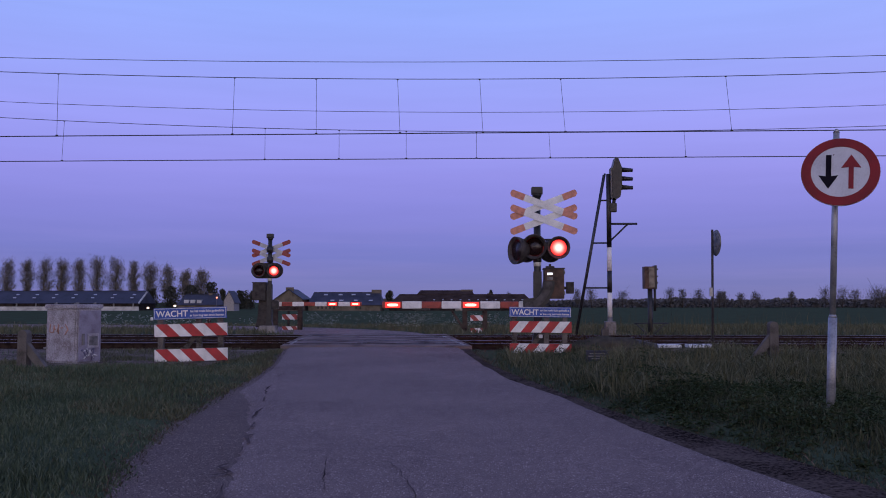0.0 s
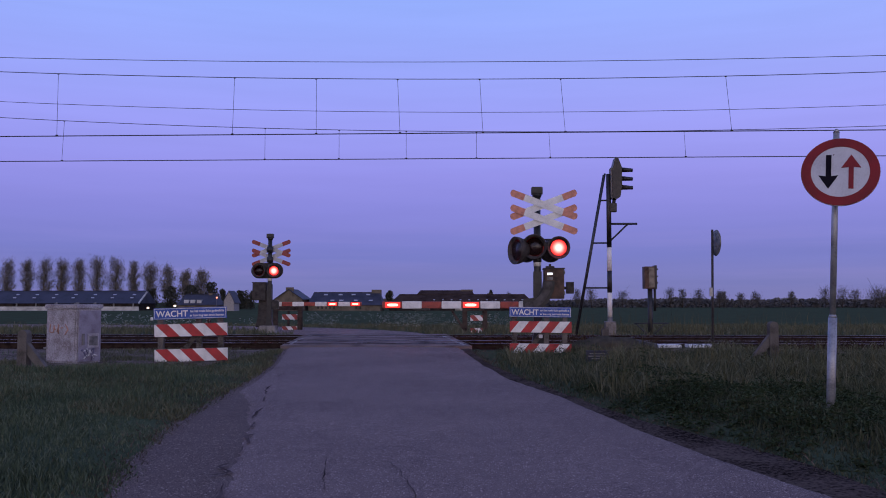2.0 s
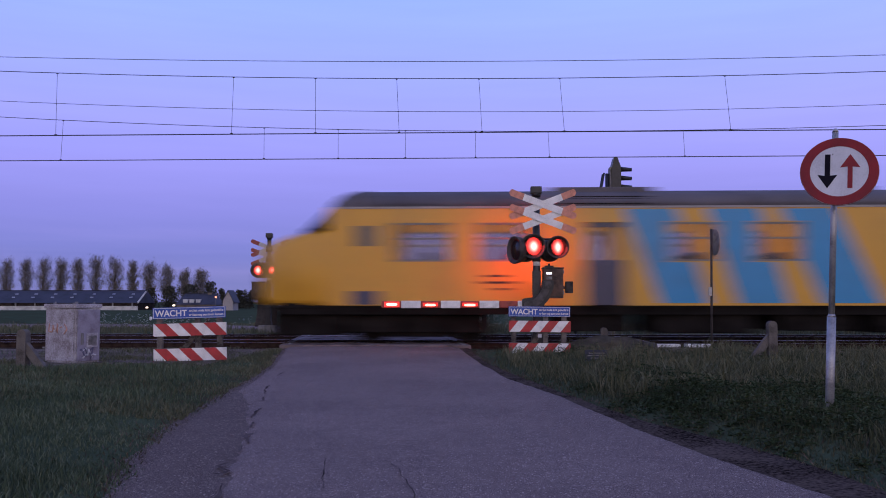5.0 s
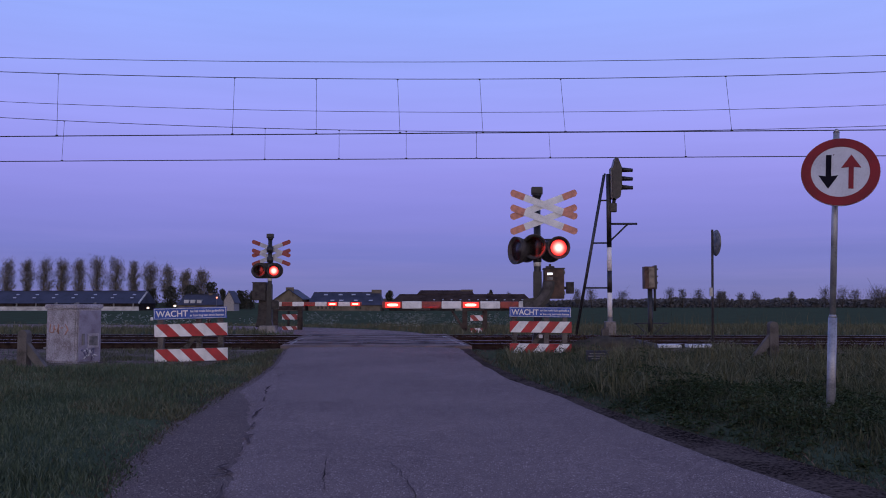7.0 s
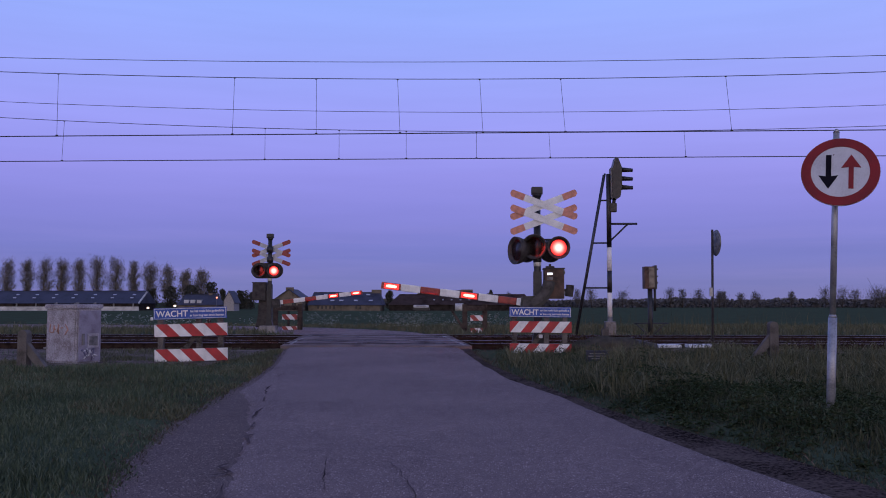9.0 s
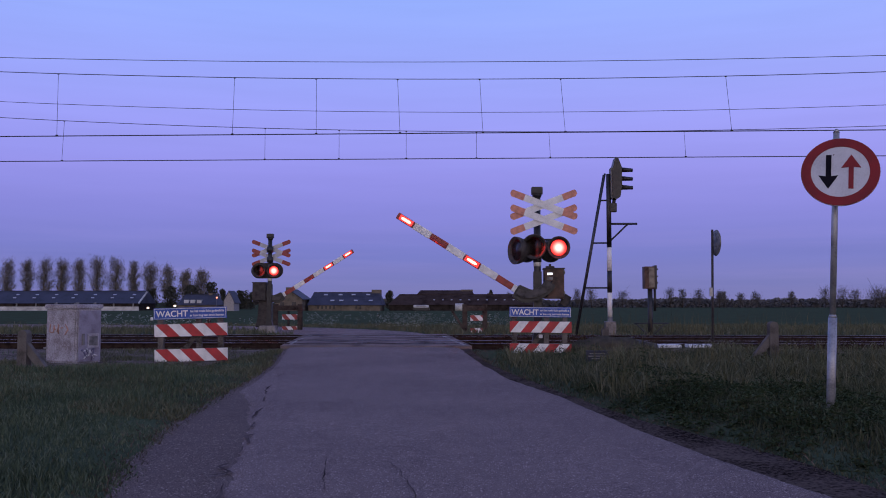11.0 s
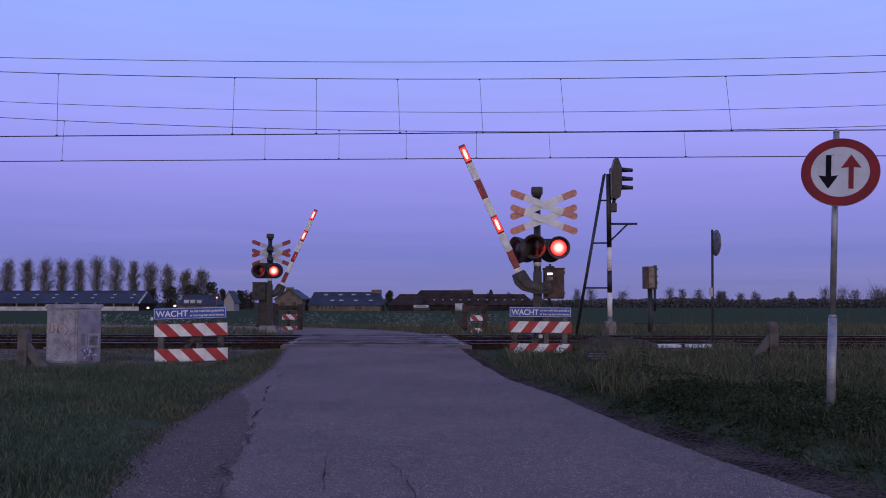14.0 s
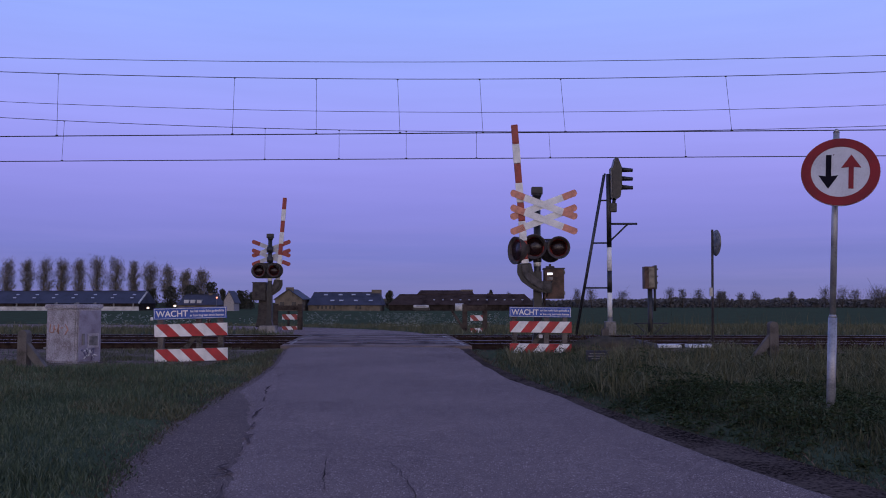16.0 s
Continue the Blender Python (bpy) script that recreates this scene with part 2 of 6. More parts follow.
DIRTYBLACK = mat("weathered_black", (0.045, 0.038, 0.034), 0.65, var=0.5, scale=7)
BROWNBOX = mat("weathered_brown_steel", (0.10, 0.058, 0.042), 0.6, var=0.5, scale=5)
GREYSTEEL = mat("galvanised_steel", (0.33, 0.33, 0.34), 0.45, 0.5, var=0.25, scale=9, fine=60, bump=0.1)
KHAKI = mat("khaki_paint", (0.23, 0.20, 0.15), 0.7, var=0.3, scale=6)
LINKGREY = mat("worn_grey_steel", (0.088, 0.080, 0.076), 0.7, 0.2, var=0.4, scale=8)
DULLSTEEL = mat("dull_steel", (0.20, 0.19, 0.18), 0.6, 0.4, var=0.4, scale=8)
WHITE = mat("white_paint", (0.74, 0.73, 0.69), 0.5, var=0.14, scale=6, fine=50, bump=0.05)
SIGNWHITE = mat("white_sheeting", (0.52, 0.52, 0.53), 0.6, var=0.12, scale=5, fine=90, bump=0.03)
SALMON = mat("faded_red_paint", (0.60, 0.26, 0.18), 0.6, var=0.25, scale=7, fine=60, bump=0.06)
FARRED = mat("red_paint", (0.30, 0.055, 0.042), 0.55, var=0.25, scale=7, bump=0.05)
ARMRED = mat("arm_red", (0.30, 0.045, 0.030), 0.5, var=0.3, scale=9, bump=0.05)
BOARDRED = mat("board_red", (0.40, 0.020, 0.024), 0.45, var=0.2, scale=6, bump=0.03)
SIGNRED = mat("sign_red", (0.20, 0.012, 0.015), 0.62, var=0.18, scale=6, bump=0.03)
SIGNBLACK = mat("sign_black", (0.012, 0.011, 0.016), 0.82, var=0.2, bump=0.02)
BLUE = mat("board_blue", (0.020, 0.075, 0.36), 0.4, var=0.15, scale=5, bump=0.02)
WOOD = mat("weathered_wood", (0.125, 0.110, 0.098), 0.9, var=0.45, scale=5, fine=45, bump=0.5, rnd=0.2)
CABINET = mat("cabinet_coating", (0.34, 0.315, 0.33), 0.8, var=0.28, scale=4, fine=42, bump=0.8, tint=(0.22, 0.19, 0.19), grain=0.9, hi=(0.48, 0.46, 0.49))
CABDOOR = mat("cabinet_side", (0.27, 0.25, 0.30), 0.75, var=0.3, scale=5, fine=60, bump=0.3, tint=(0.17, 0.14, 0.17))
GRAFFITI = mat("graffiti_orange", (0.40, 0.22, 0.17), 0.7, var=0.3, scale=9)
GRAFDARK = mat("graffiti_dark", (0.13, 0.12, 0.19), 0.7, var=0.3, scale=9)
GRAFWHITE = mat("graffiti_white", (0.55, 0.55, 0.57), 0.7, var=0.2, scale=9)
YELLOW = mat("train_yellow", (0.575, 0.29, 0.024), 0.35, var=0.10, scale=1.2, fine=30, bump=0.03, tint=(0.49, 0.245, 0.024))
TBLUE = mat("train_blue", (0.006, 0.22, 0.45), 0.35, var=0.12, scale=1.5, bump=0.02)
ROOFGREY = mat("train_roof", (0.115, 0.105, 0.115), 0.75, var=0.3, scale=1.2, fine=25)
TGREY = mat("train_grey", (0.30, 0.28, 0.27), 0.55, var=0.2, scale=3)
TDOOR = mat("train_door", (0.045, 0.045, 0.085), 0.4, var=0.2, scale=3)
UNDER = mat("underframe", (0.017, 0.015, 0.014), 0.85, var=0.5, scale=3)
FARWOOD = mat("dark_wood", (0.066, 0.052, 0.044), 0.9, var=0.45, scale=5, fine=45, bump=0.4)
INSIDE = mat("train_interior", (0.42, 0.39, 0.36), 0.8, var=0.15, scale=3)
SEATS = mat("train_seat", (0.05, 0.06, 0.13), 0.8, var=0.3, scale=5)
PANE = glass("pane", (0.66, 0.61, 0.56), 0.16)
SLATE = mat("dark_roof", (0.040, 0.042, 0.060), 0.65, var=0.3, scale=0.4, fine=6, bump=0.3)
BROWNROOF = mat("brown_roof", (0.050, 0.036, 0.032), 0.8, var=0.35, scale=0.4, fine=6, bump=0.3)
BRICK = mat("farm_brick", (0.15, 0.125, 0.095), 0.9, var=0.3, scale=0.6, fine=9, bump=0.3)
DARKWOOD = mat("dark_boards", (0.035, 0.028, 0.024), 0.9, var=0.4, scale=0.8, fine=9)
SKYLIGHT = mat("skylight", (0.42, 0.43, 0.47), 0.35, var=0.2, scale=0.6)
WALLWHITE = mat("white_wall", (0.52, 0.51, 0.48), 0.8, var=0.25, scale=0.5, fine=6)
DARKPANE = mat("dark_window", (0.03, 0.03, 0.035), 0.15, var=0.3, scale=1, bump=0)
LENSDARK = mat("unlit_lens", (0.018, 0.006, 0.006), 0.3, var=0.3, scale=20, bump=0)
# wide lens face and red ring glow in place of bloom around the lamp
LENSCORE = lamp_glow("lamp_core", (1.0, 0.066, 0.056), 24.0, 1.1, 0.148)
LENSBLOOM = glow("lamp_bloom", (1.0, 0.03, 0.028), 1.2)
ARMCORE = glow("arm_lamp_core", (1.0, 0.115, 0.085), 11.0)
REARCORE = glow("rear_lamp_core", (1.0, 0.05, 0.03), 170.0)
REARARM = glow("rear_arm_lamp", (1.0, 0.06, 0.03), 45.0)
ARMHALO = glow("arm_lamp_halo", (1.0, 0.035, 0.03), 1.25)
LED = glow("status_lamp", (0.9, 0.9, 1.0), 1.6)
CABLIGHT = glow("carriage_lamp", (1.0, 0.76, 0.55), 7.0)
PALEGLOBE = glow("pale_globe", (1.0, 0.75, 0.6), 2.2)
REDLAMP = glow("far_red_lamp", (1.0, 0.25, 0.12), 3.0)


# ---- mesh helpers ----
def part(name, bm, material, parent=None, label="", m=None):
    me = bpy.data.meshes.new(name)
    bm.to_mesh(me)
    bm.free()
    for k in (material if isinstance(material, (list, tuple)) else [material]):
        me.materials.append(k)
    ob = new(name, me)
    if parent is not None:
        ob.parent = parent
    if m is not None:
        ob.matrix_basis = m
    if label:
        tagged(ob, label)
    return ob


def piece(name, me, parent, m):
    ob = new(name, me)
    ob.parent = parent
    ob.matrix_basis = m
    return ob


def thing(name, label, category, m=None, group="", kind=""):
    e = new(name)
    e.empty_display_size = 0.1
    if m is not None:
        e.matrix_basis = m
    return tagged(e, label, category, group, kind)


def box(bm, x0, x1, y0, y1, z0, z1, mi=0, bev=0.0, m=None):
    r = bmesh.ops.create_cube(bm, size=1)
    v = r["verts"]
    bmesh.ops.scale(bm, vec=(x1 - x0, y1 - y0, z1 - z0), verts=v)
    bmesh.ops.translate(bm, vec=((x0 + x1) / 2, (y0 + y1) / 2, (z0 + z1) / 2), verts=v)
    fs = set(f for q in v for f in q.link_faces)
    for f in fs:
        f.material_index = mi
    if m is not None:
        bmesh.ops.transform(bm, matrix=m, verts=v)
    if bev:
        es = list(set(e for q in v for e in q.link_edges))
        bmesh.ops.bevel(bm, geom=es, offset=bev, segments=2, profile=0.7, affect="EDGES", clamp_overlap=True, material=mi)
    return bm


def boxm(*a, **k):
    return box(bmesh.new(), *a, **k)


def tube(bm, p0, p1, r0, r1=None, n=12, mi=0, caps=True):
    p0, p1 = Vector(p0), Vector(p1)
    d = p1 - p0
    r = bmesh.ops.create_cone(bm, cap_ends=caps, segments=n, radius1=r0, radius2=r0 if r1 is None else r1, depth=d.length)
    mm = Matrix.Translation((p0 + p1) / 2) @ d.to_track_quat("Z", "Y").to_matrix().to_4x4()
    bmesh.ops.transform(bm, matrix=mm, verts=r["verts"])
    for f in set(f for q in r["verts"] for f in q.link_faces):
        f.material_index = mi
        f.smooth = len(f.verts) == 4
    return bm


def sweep(points, r, n=6):
    """One continuous round wire through the points, which run along x."""
    bm = bmesh.new()
    rows = [[bm.verts.new((x, y + r * math.cos(2 * math.pi * k / n), z + r * math.sin(2 * math.pi * k / n))) for k in range(n)] for x, y, z in points]
    for a, b in zip(rows, rows[1:]):
        for k in range(n):
            bm.faces.new((a[k], b[k], b[(k + 1) % n], a[(k + 1) % n])).smooth = True
    bmesh.ops.recalc_face_normals(bm, faces=bm.faces)
    return bm


def tubem(*a, **k):
    return tube(bmesh.new(), *a, **k)


def poly(bm, pts, depth, m=None, mi=0):
    """A flat outline in x-z, given thickness towards +y."""
    a = [bm.verts.new((x, 0, z)) for x, z in pts]
    b = [bm.verts.new((x, depth, z)) for x, z in pts]
    fs = [bm.faces.new(a), bm.faces.new(b[::-1])]
    n = len(pts)
    for i in range(n):
        fs.append(bm.faces.new((a[i], b[i], b[(i + 1) % n], a[(i + 1) % n])))
    for f in fs:
        f.material_index = mi
    bmesh.ops.recalc_face_normals(bm, faces=fs)
    if m is not None:
        bmesh.ops.transform(bm, matrix=m, verts=a + b)
    return bm


def polym(*a, **k):
    return poly(bmesh.new(), *a, **k)


def ring(bm, cy0, cy1, r0, r1, n=28, mi=0):
    """A lathe wall about the y axis from radius r0 at cy0 to r1 at cy1."""
    a = [bm.verts.new((r0 * math.cos(t), cy0, r0 * math.sin(t))) for t in [2 * math.pi * i / n for i in range(n)]]
    b = [bm.verts.new((r1 * math.cos(t), cy1, r1 * math.sin(t))) for t in [2 * math.pi * i / n for i in range(n)]]
    for i in range(n):
        f = bm.faces.new((a[i], a[(i + 1) % n], b[(i + 1) % n], b[i]))
        f.material_index, f.smooth = mi, True
    return bm


def lathe(prof, n=28, mi=0, flat=False):
    """A closed-ish shell about the y axis from a list of (y, radius)."""
    bm = bmesh.new()
    for (a, r0), (b, r1) in zip(prof, prof[1:]):
        ring(bm, a, b, max(r0, 1e-4), max(r1, 1e-4), n, mi)
    bmesh.ops.remove_doubles(bm, verts=bm.verts, dist=1e-5)
    for f in bm.faces:
        f.smooth = not flat
    bmesh.ops.recalc_face_normals(bm, faces=bm.faces)
    return bm


def raw(name, verts, faces, material, label="", category="", kind="stuff", smooth=False):
    me = bpy.data.meshes.new(name)
    me.from_pydata(verts, [], faces)
    me.materials.append(material)
    if smooth:
        me.polygons.foreach_set("use_smooth", [True] * len(me.polygons))
    return tagged(new(name, me), label, category, "", kind)


def lettering(text, size, material, parent, m, width=None, depth=0.002, bold=0.02):
    cu = bpy.data.curves.new("lettering", "FONT")
    cu.body, cu.size, cu.extrude, cu.offset = text, size, depth, size * bold
    ob = bpy.data.objects.new("lettering", cu)
    scene.collection.objects.link(ob)
    bpy.context.view_layer.update()
    me = bpy.data.meshes.new_from_object(ob.evaluated_get(bpy.context.evaluated_depsgraph_get()))
    scene.collection.objects.unlink(ob)
    bpy.data.objects.remove(ob)
    me.materials.clear()
    me.materials.append(material)
    xs = [v.co.x for v in me.vertices]
    k = width / (max(xs) - min(xs)) if width else 1.0
    me.transform(Matrix.Diagonal((k, 1, 1, 1)) @ Matrix.Translation((-min(xs), 0, 0)))
    return piece("lettering", me, parent, m)


# ---- ground, road, tracks ----
ROAD = [(2.45, -12.0), (1.65, -6.0), (0.90, 0.0), (0.10, 5.0), (-0.70, 10.0), (-2.15, 18.9), (-2.95, 25.7), (-3.5, 28.2), (-4.9, 31.6), (-7.6, 34.6),
        (-12.0, 37.2), (-20.0, 39.2), (-34.0, 41.0), (-60.0, 43.0)]
NEAR_TRACK, FAR_TRACK = 22.6, 26.6


def road_curve(step=0.4):
    pts = [Vector((x, y, 0)) for x, y in ROAD]
    out = []
    for i in range(len(pts) - 1):
        p0, p1, p2, p3 = pts[max(i - 1, 0)], pts[i], pts[i + 1], pts[min(i + 2, len(pts) - 1)]
        n = max(2, int((p2 - p1).length / step))
        for k in range(n):
            t = k / n
            out.append(0.5 * ((2 * p1) + (p2 - p0) * t + (2 * p0 - 5 * p1 + 4 * p2 - p3) * t * t + (3 * p1 - p0 - 3 * p2 + p3) * t ** 3))
    out.append(pts[-1])
    return out


CURVE = road_curve()
CXY = np.array([(p.x, p.y) for p in CURVE[::2]])


def road_dist(x, y):
    return float(np.sqrt(((CXY - (x, y)) ** 2).sum(1).min()))


def sstep(a, b, t):
    t = min(1, max(0, (t - a) / (b - a)))
    return t * t * (3 - 2 * t)


def between(y, knots):
    """Value at y along a polyline of (y, x), carried on straight past its ends."""
    if y <= knots[0][0]:
        (y0, x0), (y1, x1) = knots[0], knots[2]
    elif y >= knots[-1][0]:
        (y0, x0), (y1, x1) = knots[-2], knots[-1]
    else:
        k = max(i for i in range(len(knots) - 1) if knots[i][0] <= y)
        (y0, x0), (y1, x1) = knots[k], knots[k + 1]
    return x0 + (x1 - x0) * (y - y0) / (y1 - y0)


GRASS_L = [(4.75, -2.00), (6.4, -2.40), (8.4, -2.72), (10.6, -2.95), (12.4, -3.12), (15.0, -3.46), (17.3, -3.90), (20.4, -4.45)]
EDGE_L = [(4.78, -1.37), (5.45, -1.53), (6.5, -1.75), (7.7, -2.01), (9.0, -2.34), (10.6, -2.86), (12.4, -3.08), (15.0, -3.44), (17.3, -3.86), (20.9, -4.50)]
EDGE_R = [(5.05, 1.93), (6.3, 1.63), (7.2, 1.42), (8.8, 1.15), (10.0, 0.98), (12.3, 0.45), (15.5, 0.06), (18.5, -0.22), (20.9, -0.45)]
GRASS_R = [(5.2, 2.30), (6.1, 2.10), (7.0, 1.86), (7.8, 1.55), (8.4, 1.37), (10.2, 1.04), (13.3, 0.46), (15.8, 0.10), (18.5, -0.12), (20.4, -0.25)]


def ground_z(x, y, d=None):
    z = 0.0
    if y < 20.6:
        gl, gr = between(y, GRASS_L) - x, x - between(y, GRASS_R)
        z = -0.05
        if gl > -0.3 and x < 0.5 * (between(y, GRASS_L) + between(y, GRASS_R)):
            z += 0.055 * sstep(-0.25, 0.12, gl) + (0.10 * sstep(0.1, 1.3, gl) + 0.06 * noise.noise((x * 0.5, y * 0.5, 0)) * sstep(0, 0.6, gl)
                                                   + 0.05 * sstep(14, 6, y) * sstep(0.6, 2.2, gl)) * (0.12 + 0.88 * sstep(14.5, 10.5, y))
        elif gr > -0.3:
            z += 0.055 * sstep(-0.2, 0.10, gr) + 0.08 * sstep(0.1, 1.1, gr) + 0.05 * noise.noise((x * 0.5, y * 0.5, 0)) * sstep(0, 0.6, gr) \
                + 0.16 * sstep(0.0, 0.75, gr) * sstep(14, 8, y)
        z = z * sstep(20.6, 18.8, y) - 0.05 * (1 - sstep(20.6, 18.8, y)) * (gl < 0 and gr < 0)
    elif y > 28.6:
        d = road_dist(x, y)
        z = -1.5 * (0.62 * sstep(36, 66, y) + 0.38 * sstep(60, 150, y)) + 0.05 * noise.noise((x * 0.4, y * 0.4, 3)) * sstep(29, 31, y)
        z -= 0.07 * sstep(2.3, 1.9, d)
    if 19.6 < y < 29.6:
        k = sstep(19.6, 20.7, y) * sstep(29.6, 28.6, y) * sstep(2.4, 3.4, road_dist(x, y))
        z = z * (1 - k) - 0.42 * k - (0.07 * (1 - k) if 20.6 <= y <= 28.6 else 0)
    return z


def axis_lines(lo, hi, fine, far):
    a = list(np.arange(lo, hi + 1e-6, fine))
    s, v = fine, hi
    while v < far:
        s *= 1.35
        v += s
        a.append(v)
    s, v = fine, lo
    while v > -far:
        s *= 1.35
        v -= s
        a.insert(0, v)
    return a


def build_ground():
    xs, ys = axis_lines(-14, 12, 0.36, 2600), [-300, -120, -50, -20, -8] + list(np.arange(0, 46, 0.36))
    s, v = 0.36, ys[-1]
    while v < 3000:
        s *= 1.25
        v += s
        ys.append(v)
    verts = [(x, y, ground_z(x, y)) for y in ys for x in xs]
    n = len(xs)
    faces = [(j * n + i, j * n + i + 1, (j + 1) * n + i + 1, (j + 1) * n + i) for j in range(len(ys) - 1) for i in range(n - 1)]
    raw("ground", verts, faces, SOIL, "dark green and brown grass verge and flat fields", "ground", "structure", True)


build_ground()


def strip(offsets, zs, rough, lo, hi):
    """Sweep a cross-section along the road between two y values."""
    rows = []
    for i, p in enumerate(CURVE):
        if not lo <= p.y <= hi:
            continue
        t = (CURVE[min(i + 1, len(CURVE) - 1)] - CURVE[max(i - 1, 0)]).normalized()
        nrm = Vector((t.y, -t.x, 0))
        row = []
        for k, (o, z) in enumerate(zip(offsets, zs)):
            if callable(o):
                o = o(p.y)
            w = rough * noise.noise((p.x * 1.3, p.y * 1.3, k * 7.0)) if k in (0, 1, len(offsets) - 2, len(offsets) - 1) else 0
            q = p + nrm * (o + w)
            row.append((q.x, q.y, z))
        rows.append(row)
    n = len(offsets)
    verts = [v for r in rows for v in r]
    faces = [(j * n + i, j * n + i + 1, (j + 1) * n + i + 1, (j + 1) * n + i) for j in range(len(rows) - 1) for i in range(n - 1)]
    return verts, faces


def frayed(x, y, amount, k):
    """Wear along an edge, from broad bays down to small bites."""
    return x + amount * (noise.noise((y * 0.9, k, 0)) + 0.6 * noise.noise((y * 3.1, k, 4)) + 0.4 * noise.noise((y * 9.0, k, 8)))


def ribbon(columns, y0, y1, step):
    """Surface between the rails, one row of points each step; a column is (x of y, z)."""
    ys = np.arange(y0, y1 + 1e-6, step)
    n = len(columns)
    verts = [(fx(y), y, z) for y in ys for fx, z in columns]
    faces = [(j * n + i, j * n + i + 1, (j + 1) * n + i + 1, (j + 1) * n + i) for j in range(len(ys) - 1) for i in range(n - 1)]
    return verts, faces


def edge_l(y):
    return frayed(between(y, EDGE_L), y, 0.07 * sstep(12, 8, y) + 0.03, 1.0)


def edge_r(y):
    return frayed(between(y, EDGE_R), y, 0.035, 2.0)


def road_mid(y):
    return 0.5 * (between(y, EDGE_L) + between(y, EDGE_R))


raw("gravel_shoulder", *ribbon([(lambda y: between(y, GRASS_L) - 0.45, -0.05), (lambda y: frayed(between(y, GRASS_L), y, 0.10, 5.0) - 0.12, 0.004), (lambda y: 0.5 * (between(y, GRASS_L) + between(y, EDGE_L)), 0.014),
                                (lambda y: between(y, EDGE_L) + 0.05, 0.012), (lambda y: between(y, EDGE_L) + 0.5, 0.010)], -12, 20.4, 0.12), GRAVEL,
    "strip of worn earth and grit along the asphalt edge", "road", "structure", True)
raw("earth_shoulder", *ribbon([(lambda y: between(y, EDGE_R) - 0.35, 0.004), (lambda y: between(y, EDGE_R), 0.010), (lambda y: 0.5 * (between(y, EDGE_R) + between(y, GRASS_R)), 0.012),
                               (lambda y: frayed(between(y, GRASS_R), y, 0.05, 6.0) + 0.05, 0.02), (lambda y: between(y, GRASS_R) + 0.22, -0.05)], -12, 20.4, 0.12), BANKEARTH,
    "narrow strip of bare dark earth below the bank", "road", "structure", True)
raw("road", *ribbon([(lambda y: edge_l(y) - 0.05, -0.02), (edge_l, 0.018), (lambda y: edge_l(y) + 0.12, 0.027), (lambda y: 0.5 * (edge_l(y) + road_mid(y)), 0.036), (road_mid, 0.042),
                     (lambda y: 0.5 * (edge_r(y) + road_mid(y)), 0.036), (lambda y: edge_r(y) - 0.1, 0.025), (edge_r, 0.018), (lambda y: edge_r(y) + 0.04, -0.02)], -12, 20.9, 0.06), ASPHALT,
    "narrow rural road of worn purple-grey asphalt", "road", "structure", True)
raw("road_beyond", *strip((-2.16, -2.10, -1.0, 0, 1.2, 2.13, 2.19), (-0.03, 0.020, 0.035, 0.042, 0.035, 0.020, -0.03), 0.10, 20.9, 60), ASPHALT,
    "worn asphalt road curving away beyond the tracks", "road", "structure", True)

# level crossing deck between and beside the rails
deck = thing("crossing_deck", "dark worn panels of the level crossing between the rails", "crossing deck", kind="structure")


def deck_panels():
    rails = [NEAR_TRACK - 0.7175, NEAR_TRACK + 0.7175, FAR_TRACK - 0.7175, FAR_TRACK + 0.7175]
    spans = [(20.75, rails[0] - 0.10), (rails[0] + 0.10, rails[1] - 0.10), (rails[1] + 0.10, rails[2] - 0.10),
             (rails[2] + 0.10, rails[3] - 0.10), (rails[3] + 0.10, 28.5)]
    for y0, y1 in spans:
        xc = -2.2 - (y0 - 19) * 0.115
        for k in range(4):
            x0 = xc - 2.3 + k * 1.15
            bm = boxm(x0 + 0.006, x0 + 1.144, y0, y1, -0.12, 0.062, bev=0.008)
            for v in bm.verts:
                v.co.x -= (v.co.y - y0) * 0.115
            part("panel", bm, CROSSDECK, deck)


deck_panels()


def edge_line(pts, w):
    """Worn pale line along the edge of the crossing."""
    bm = bmesh.new()
    rnd = random.Random(5)
    n = 40
    vs = []
    for i in range(n + 1):
        t = i / n * (len(pts) - 1)
        k = min(int(t), len(pts) - 2)
        f = t - k
        x, y = (pts[k][0] * (1 - f) + pts[k + 1][0] * f, pts[k][1] * (1 - f) + pts[k + 1][1] * f)
        ww = w * rnd.uniform(0.35, 1.0)
        vs.append((bm.verts.new((x - ww, y, 0.070)), bm.verts.new((x + ww, y, 0.070))))
    for a, b in zip(vs, vs[1:]):
        if rnd.random() < 0.85:
            bm.faces.new((a[0], a[1], b[1], b[0]))
    tagged(part("edge_line", bm, WORNWHITE), "worn pale line along the crossing edge", "road marking", "", "structure")


edge_line([(-4.55, 21.2), (-4.85, 23.5), (-5.0, 25.5), (-5.15, 27.0)], 0.05)
edge_line([(-0.25, 20.8), (-0.6, 23.2), (-1.0, 26.6)], 0.06)


